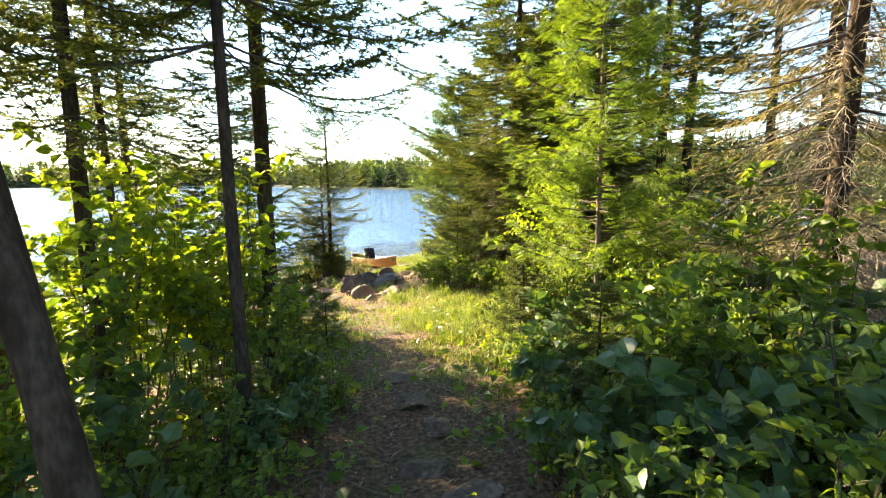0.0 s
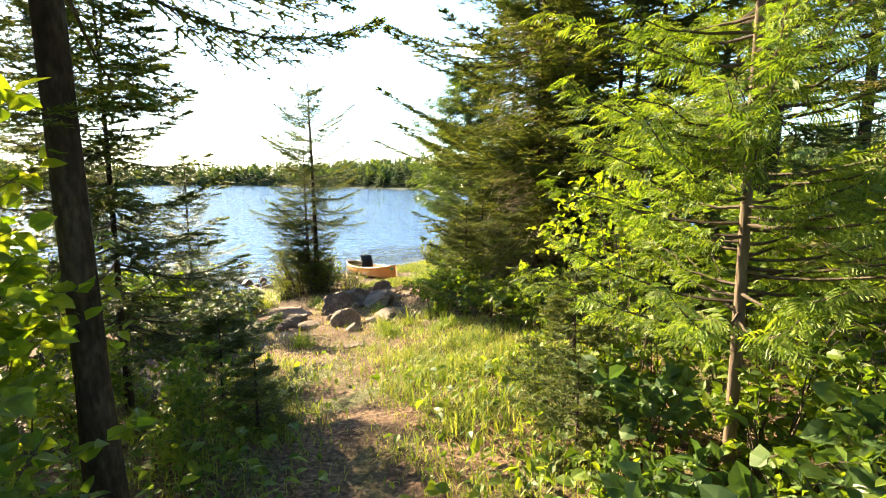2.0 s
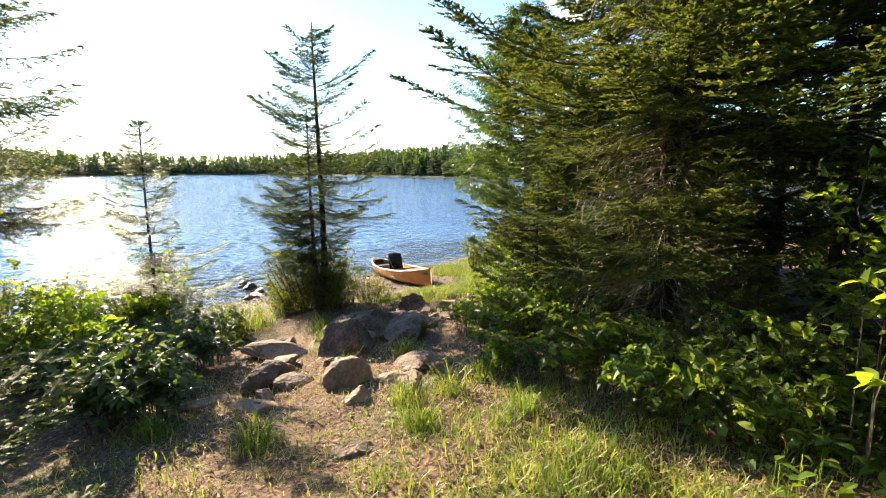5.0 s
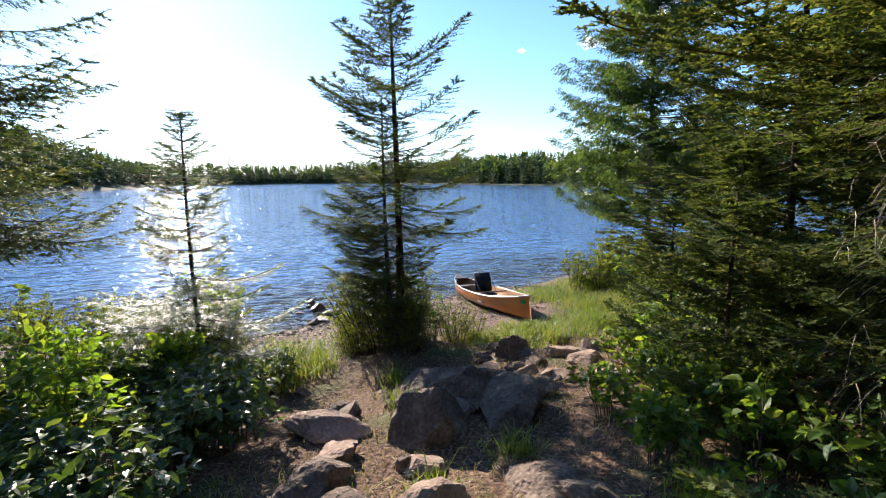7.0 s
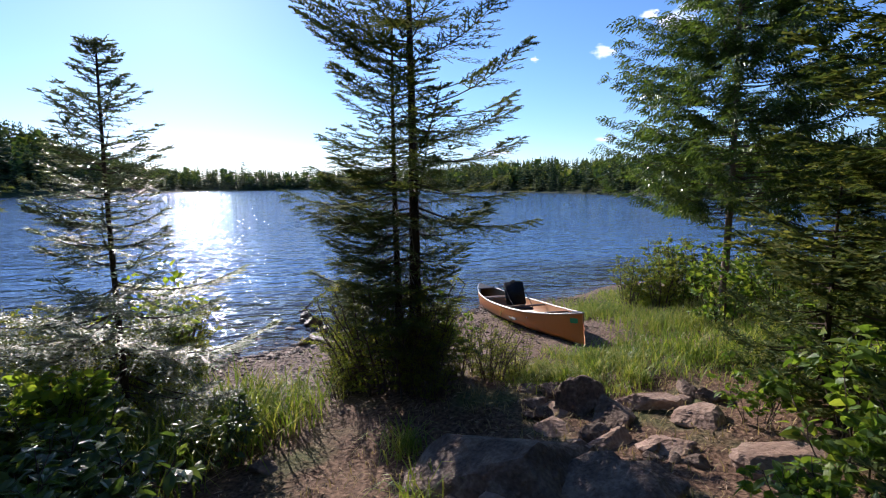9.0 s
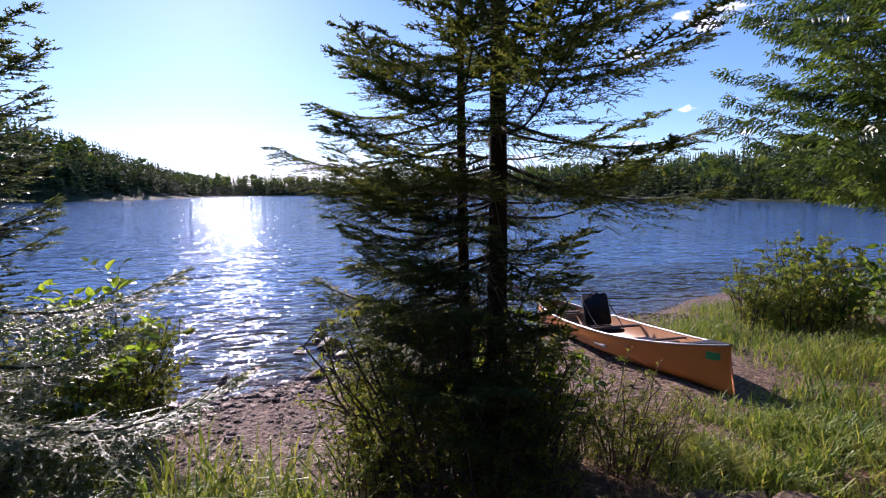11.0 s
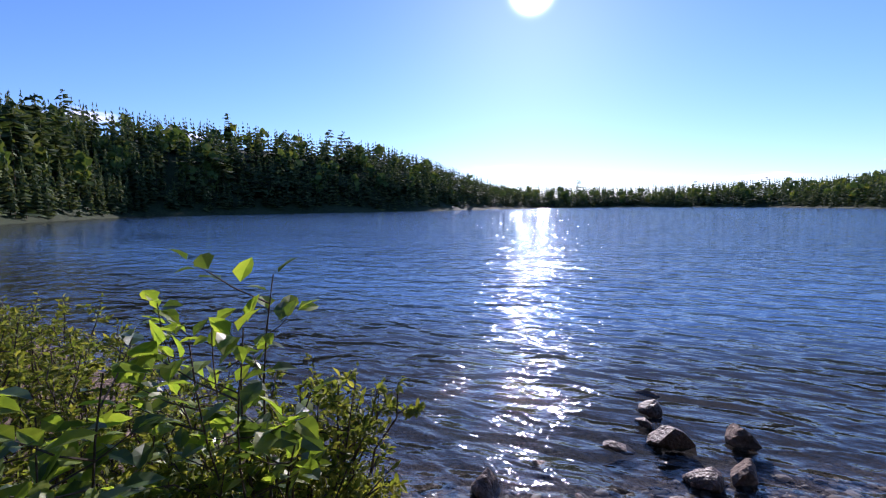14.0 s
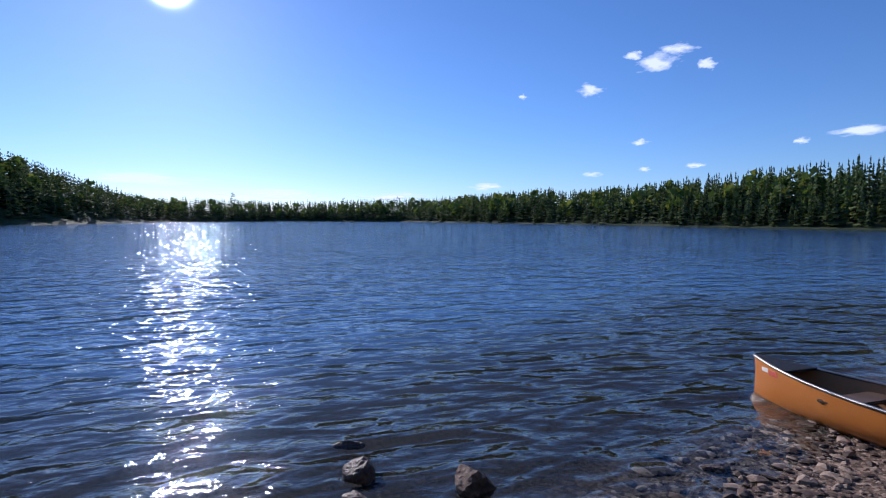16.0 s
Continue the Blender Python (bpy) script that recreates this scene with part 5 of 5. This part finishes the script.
for x, y, sc in ((1.75, 0.7, 0.7), (2.2, 2.6, 0.8), (1.9, 1.7, 0.6), (2.8, 3.2, 0.9), (3.3, 1.0, 0.9), (-0.5, 1.2, 0.6), (-0.9, 0.9, 0.7), (-0.55, 3.0, 0.5), (-1.4, 0.7, 0.8), (2.2, 4.6, 0.8), (2.0, 8.6, 0.8), (2.7, 8.0, 1.0), (1.7, 9.3, 0.6), (3.6, 4.2, 1.0), (-2.4, 5.0, 0.8), (-3.0, 6.0, 0.9),
                  (3.0, 12.2, 1.0), (2.0, 13.4, 0.8), (0.6, 19.7, 1.1), (0.9, 12.4, 1.1), (1.5, 13.2, 1.2), (2.4, 14.6, 1.3), (0.5, 11.6, 0.7), (1.0, 11.3, 0.9), (1.4, 10.2, 0.7), (1.6, 19.6, 1.2), (-0.2, 20.0, 0.9), (2.6, 19.0, 1.2), (-0.9, 2.0, 0.5), (4.2, 1.6, 1.0), (1.6, 3.2, 0.5), (2.6, 0.6, 0.9), (2.1, 0.2, 0.7), (2.9, 1.5, 1.0), (1.5, 1.4, 0.5), (-0.1, 0.9, 0.45), (-1.7, 1.0, 1.0), (-0.2, 2.6, 0.4), (2.4, 5.9, 0.9), (1.7, 5.7, 0.6), (2.1, 7.9, 0.8), (2.6, 3.9, 0.9)):
    plant(dark_shrub, x, y, sc)
for x, y, sc in ((1.75, 4.9, 0.8), (1.9, 2.1, 0.7), (-0.85, 4.9, 0.5), (2.6, 9.0, 0.7), (1.6, 4.1, 0.5), (-1.35, 5.3, 0.7), (1.3, 12.9, 1.6), (0.8, 13.9, 1.3), (1.7, 14.7, 1.8), (2.4, 16.2, 1.6), (0.9, 11.6, 1.4)):
    plant(small_fir, x, y, sc)
k = 0
while k < 34:
    x, y = rng.uniform(-6.2, -2.6), rng.uniform(8.2, 12.0)
    if x > -2.9 - 0.42 * (y - 9.0) or y < 8.3 - 0.35 * (x + 3):
        continue
    plant((low_shrub, low_shrub, low_shrub, pale_shrub if x < -4.6 else low_shrub, open_shrub if x < -3.9 else low_shrub, low_shrub)[k % 6], x, y, rng.uniform(0.75, 1.2))
    k += 1
for x, y, sc in ((-5.4, 9.6, 0.9), (-6.3, 9.1, 1.0), (-5.9, 10.8, 0.7), (-6.8, 10.4, 1.0)):
    plant(hazel, x, y, sc * 0.8)
for x, y, sc in ((-5.6, 11.4, 0.9), (-6.1, 12.0, 1.0), (-6.3, 12.6, 1.15), (-6.15, 13.05, 1.1), (-6.5, 13.45, 1.0), (-6.85, 13.85, 0.85), (-6.7, 13.1, 1.15), (-7.0, 13.45, 1.0), (-7.25, 13.95, 0.85), (-5.85, 12.75, 1.0), (-7.4, 13.2, 1.1), (-7.9, 13.6, 1.1), (-7.0, 12.6, 1.2),
                  (-8.8, 13.2, 1.2), (-9.8, 12.8, 1.3), (-7.05, 14.2, 1.35), (-6.9, 14.0, 1.3), (-6.75, 13.75, 1.2), (-6.5, 13.3, 1.2), (-6.35, 13.15, 1.2), (-8.3, 13.0, 1.25), (-7.5, 13.6, 1.1), (-10.6, 12.4, 1.3), (-11.6, 12.1, 1.3), (-9.2, 12.3, 1.3), (-5.4, 11.9, 0.8), (-5.45, 12.5, 0.7), (-6.55, 13.95, 0.6), (-7.8, 12.8, 1.2), (-5.95, 13.3, 0.7), (-4.35, 14.35, 0.75), (-4.25, 14.0, 0.8), (-0.5, 19.6, 1.3), (0.3, 20.2, 1.7), (0.1, 19.4, 1.3), (1.0, 20.2, 1.6), (1.8, 20.0, 1.2), (2.8, 21.0, 1.4), (2.4, 19.2, 1.2), (3.6, 20.0, 1.4), (3.2, 18.4, 1.1), (4.4, 18.0, 1.2)):
    plant(gale, x, y, sc)
for x, y, sc in ((-4.15, 14.15, 0.95), (-4.0, 14.1, 1.4), (-3.75, 13.85, 1.7), (-3.45, 13.75, 1.7), (-3.1, 13.5, 1.25), (-2.95, 13.65, 1.1), (-3.2, 14.1, 1.6), (-2.85, 13.4, 0.8), (-2.75, 14.1, 0.8), (-3.9, 14.5, 1.0), (-3.4, 14.8, 0.8), (-3.1, 13.45, 0.7), (-2.8, 13.3, 0.6), (-4.0, 13.6, 0.7), (-2.35, 14.2, 0.9), (-2.1, 14.45, 0.7), (-2.55, 14.5, 1.0)):
    plant(juniper, x, y, sc)
for x, y, sc in ((-3.3, 14.35, 0.8), (-3.0, 14.1, 0.9)):
    plant(dark_shrub, x, y, sc)
for x, y, sc in ((0.9, 17.6, 1.2), (1.5, 17.2, 1.2)):
    plant(dark_shrub, x, y, sc)
for x, y, sc in ((0.3, 12.0, 0.9), (-0.1, 11.4, 0.7), (0.2, 10.6, 0.8), (0.7, 12.9, 1.0), (0.9, 10.6, 0.9), (0.4, 9.7, 0.7), (1.2, 9.2, 0.9), (0.1, 13.2, 0.6), (1.1, 13.8, 1.0), (1.6, 8.3, 0.8)):
    plant(open_shrub, x, y, sc)
plant(rusty, -5.75, 11.7, 1.0)
right_cedar = put(cedar("cedar_tree", 7.4, 2.6, 71, clear=0.24, n=260, thick=0.065, frond=0.26, fans=6, mat=M_LEAF_GLOSS), 1.02, 18.5)
tagged(right_cedar, "broad dark green cedar with a slim trunk in shore grass", "tree")


# the broad-leaved shoot above the shore bush, leaf by leaf
def shoot(x, y, seed, grow):
    rr = np.random.default_rng(seed)
    root = empty("broadleaf_shoot", pose(x, y, gz(x, y)))
    tagged(root, "leafy alder shoot with large bright leaves above shore bushes", "shrub")
    h = Heap()
    leaves(h, np.zeros((1, 3)), np.array([[1.0, 0, 0.1]]), np.array([0.115]), rr, 0.66, 3.0)
    leaf = h.mesh("leaf", M_LEAF_YEL)
    leaf2 = leaf.copy()
    leaf2.materials[0] = M_LEAF_GLOSS
    for sx, sy, top in ((-0.05, 0.1, 1.35), (0.12, -0.25, 1.2), (-0.4, -0.1, 1.15), (-0.62, -0.3, 1.2), (0.24, 0.15, 1.0), (0.05, -0.05, 1.2), (0.3, -0.12, 1.1)):
        u = np.linspace(0, 1, 8)
        pts = np.stack([sx * u + 0.03 * np.sin(u * 7), sy * u + 0.03 * np.sin(u * 5 + 1), u * top * grow], 1)
        h = Heap()
        h.tube(pts, 0.008 * (1 - 0.8 * u) + 0.001, 5)
        seats = [(np.array([np.interp(f, u, pts[:, j]) for j in range(3)]), i * 2.4, 0.0) for i, f in enumerate(np.linspace(0.45, 1.01, 12))]
        for k in range(5):
            f, a = 0.5 + 0.1 * k + rr.uniform(0, 0.06), rr.uniform(0, 6.283)
            p0 = np.array([np.interp(f, u, pts[:, j]) for j in range(3)])
            ll = rr.uniform(0.16, 0.32)
            e = p0 + np.array([math.cos(a) * ll, math.sin(a) * ll, ll * rr.uniform(0.2, 0.8)])
            at = h.n
            h.tube(np.stack([p0, (p0 + e) / 2 + (0, 0, -0.015), e]), [0.004, 0.003, 0.0012], 4)
            h.t.append(np.array([[5 * int(round(f * 7)), at, at + 1]]))
            seats += [(p0 + (e - p0) * g, a + s_ * (0.9 - 0.5 * g), 0.15) for g, s_ in ((0.45, 1), (0.6, -1), (0.8, 1), (0.9, -1), (1.0, 0.1))]
        part("stem", h.mesh("stem", M_TWIG), root)
        for p, a, lift in seats:
            ob = part("leaf", leaf if rr.random() < 0.55 else leaf2, root)
            ob.matrix_local = Matrix.Translation(p) @ Euler((rr.normal(0, 0.4), rr.normal(0.1 - lift, 0.45), a + rr.normal(0, 0.35))).to_matrix().to_4x4() @ Matrix.Scale(rr.uniform(0.6, 1.15), 4) @ Matrix.Translation((0.025, 0, 0))


shoot(-6.15, 13.15, 91, 1.05)
shoot(-6.55, 13.75, 92, 1.25)


# ---- grass and litter ----
def field(n, box, seed, rule):
    r = np.random.default_rng(seed)
    x, y = r.uniform(box[0], box[1], n), r.uniform(box[2], box[3], n)
    w = rule(x, y, r)
    return x[w > 0], y[w > 0], w[w > 0]


def clearing(x, y, r):
    """Thick grass on the right of the path, thinning towards bare soil on the trodden line."""
    path = np.interp(y, [3, 5, 7, 8.5, 10], [0.35, 0.05, -0.9, -1.3, -1.9])
    off = x - path
    d = np.exp(-((x - 0.9) ** 2 / 1.3 + (y - 6.2) ** 2 / 5.0))
    d = np.maximum(d, 0.75 * np.exp(-((x + 1.3) ** 2 / 1.3 + (y - 5.4) ** 2 / 2.6)))
    clump = 0.6 + 0.5 * wave(x, y, 4.1, 0.7)
    d = d * np.clip(np.abs(off) * 1.8, 0.12, 1) * np.clip(clump, 0.25, 1.2) + 0.05 * (y > 6)
    return np.where((r.random(len(x)) < d) & (shore_dist(x, y) > 3), 0.45 + 0.65 * np.clip(np.abs(off), 0.1, 1) * np.clip(d, 0, 1), 0)


scatter_grass("meadow_grass", "sunlit yellow-green grass beside the trodden path", field(110000, (-3.2, 3, 2.6, 10), 1, clearing), M_GRASS, 11, (0.05, 0.25), 0.0045)


def shore_grass(x, y, r):
    s = shore_dist(x, y)
    edge = np.interp(y, [13, 14.5, 16.0, 16.6, 18, 20.5], [-1.25, -1.85, -1.6, -0.85, -1.55, -2.9])
    d = np.clip((x - edge) * 1.6, 0, 1) * np.clip(s * 0.9 - 0.2, 0, 1) * np.clip((y - 13.9) / 1.2, 0, 1) * np.clip(0.55 + 0.6 * wave(x, y, 2.3, 1.2), 0.15, 1.1)
    return np.where(r.random(len(x)) < d, 0.4 + 0.6 * d, 0)


scatter_grass("shore_grass", "long green grass beside the canoe", field(60000, (-3, 5, 13, 22), 2, shore_grass), M_GRASS, 12, (0.10, 0.40), 0.0055)


def left_grass(x, y, r):
    d = np.exp(-((x + 6.4) ** 2 / 1.8 + (y - 12.0) ** 2 / 0.9)) + 0.8 * np.exp(-((x + 4.6) ** 2 / 0.25 + (y - 12.6) ** 2 / 0.6))
    return np.where(r.random(len(x)) < d, 0.8, 0)


scatter_grass("tall_shore_grass", "tall green shore grass behind the bushes", field(16000, (-8.5, -3.8, 10, 14), 3, left_grass), M_GRASS, 13, (0.3, 0.75), 0.007)


def tufts(x, y, r):
    c = np.array([(-1.95, 11.1), (-1.35, 9.75), (-2.3, 11.6), (-0.1, 9.2), (0.2, 9.6), (-0.5, 9.0), (0.6, 8.6), (-0.3, 8.4), (-1.6, 8.1), (-2.7, 8.3), (-1.5, 14.2), (-1.2, 14.5), (-0.8, 14.3), (-2.2, 14.6), (-4.7, 12.9), (-2.7, 12.4), (0.4, 10.2), (-0.9, 10.7)])
    d = np.zeros(len(x))
    for cx, cy in c:
        d = np.maximum(d, np.exp(-((x - cx) ** 2 + (y - cy) ** 2) / 0.02))
    return np.where(r.random(len(x)) < d, 0.5 + 0.5 * d, 0)


scatter_grass("grass_tufts", "loose grass tufts among the stones", field(90000, (-5, 1, 7.8, 15), 4, tufts), M_GRASS, 14, (0.10, 0.38), 0.0055)
def canoe_weeds(x, y, r):
    edge = np.interp(y, [13.8, 14.5, 16.0], [-2.3, -2.35, -1.9])
    d = np.clip((x - edge) * 2, 0, 1) * np.clip(0.35 + 0.6 * wave(x, y, 3.7, 2.2), 0, 1) * np.clip((y - 13.7) * 2, 0, 1) * np.clip((16.2 - y) * 1.5, 0, 1)
    return np.where(r.random(len(x)) < d, 0.6 + 0.4 * d, 0)


scatter_grass("shore_weeds", "short weedy grass on the gravel beside the canoe", field(15000, (-2.6, -0.6, 13.7, 16.2), 6, canoe_weeds), M_GRASS, 16, (0.05, 0.22), 0.006)
scatter_grass("dry_grass", "short dry straw-coloured grass on the slope", field(15000, (-3.2, 2, 6.5, 15.5), 5, lambda x, y, r: np.where((r.random(len(x)) < 0.5) & (shore_dist(x, y) > 2.2), 0.6, 0)), M_DRYGRASS, 15, (0.05, 0.18), 0.004)


def floor_leaves():
    """Low seedlings and herbs that cover the forest floor beside the path."""
    r = np.random.default_rng(31)
    n = 16000
    x, y = r.uniform(-4.8, 5.0, n), r.uniform(-0.8, 9.5, n)
    path = np.interp(y, [0, 3, 5, 7, 8.5, 10], [0.75, 0.45, 0.05, -0.9, -1.3, -1.9])
    off = np.abs(x - path)
    keep = (r.random(n) < np.clip((off - 0.15) * 1.2, 0.05, 1)) & ~((y > 4.2) & (x > -2.6) & (x < 1.9) & (r.random(n) < 0.55)) & ~((y > 6.5) & (x < 1.8))
    x, y = x[keep], y[keep]
    n = len(x)
    h = r.uniform(0.02, 0.28, n) * r.uniform(0.4, 1.3, n)
    p = np.stack([x, y, ground_z(x, y) + h], 1)
    a = r.uniform(0, 6.283, n)
    g = Heap()
    leaves(g, p, np.stack([np.cos(a), np.sin(a), r.normal(0, 0.2, n)], 1), r.uniform(0.045, 0.12, n), r, 0.62, 1.0)
    stalk = np.stack([p + (0.002, 0, 0), p - (0.002, 0, 0), p * np.array([1, 1, 0]) + np.stack([np.zeros(n), np.zeros(n), p[:, 2] - h - 0.02], 1)], 1).reshape(-1, 3)
    g.add(stalk, t=np.arange(n * 3).reshape(-1, 3))
    tagged(new("floor_herbs", g.mesh("floor_herbs", M_LEAF)), "low green herbs and seedlings covering the forest floor", "herbs", kind="stuff")


floor_leaves()


def litter():
    """Fallen needles, chips and twigs on the trodden soil."""
    r = np.random.default_rng(21)
    n = 24000
    x, y = r.uniform(-5, 4.5, n), r.uniform(-2.5, 13.5, n)
    z = ground_z(x, y) + 0.004
    a = r.uniform(0, 6.283, n)
    ln = r.uniform(0.012, 0.05, n) * np.where(r.random(n) < 0.04, 4, 1)
    w = np.where(ln > 0.06, 0.004, r.uniform(0.002, 0.010, n))
    d = np.stack([np.cos(a), np.sin(a), r.normal(0, 0.18, n)], 1)
    s = np.stack([-np.sin(a), np.cos(a), r.normal(0, 0.3, n)], 1)
    p = np.stack([x, y, z], 1)
    v = np.stack([p - d * ln[:, None], p + s * w[:, None] + (0, 0, 0.004), p + d * ln[:, None], p - s * w[:, None] + (0, 0, 0.004)], 1).reshape(-1, 3)
    tagged(new("forest_litter", mesh_of("forest_litter", v, [np.arange(n * 4).reshape(-1, 4)], M_LITTER)), "brown fallen needles, chips and twigs on the soil", "litter", kind="stuff")


litter()
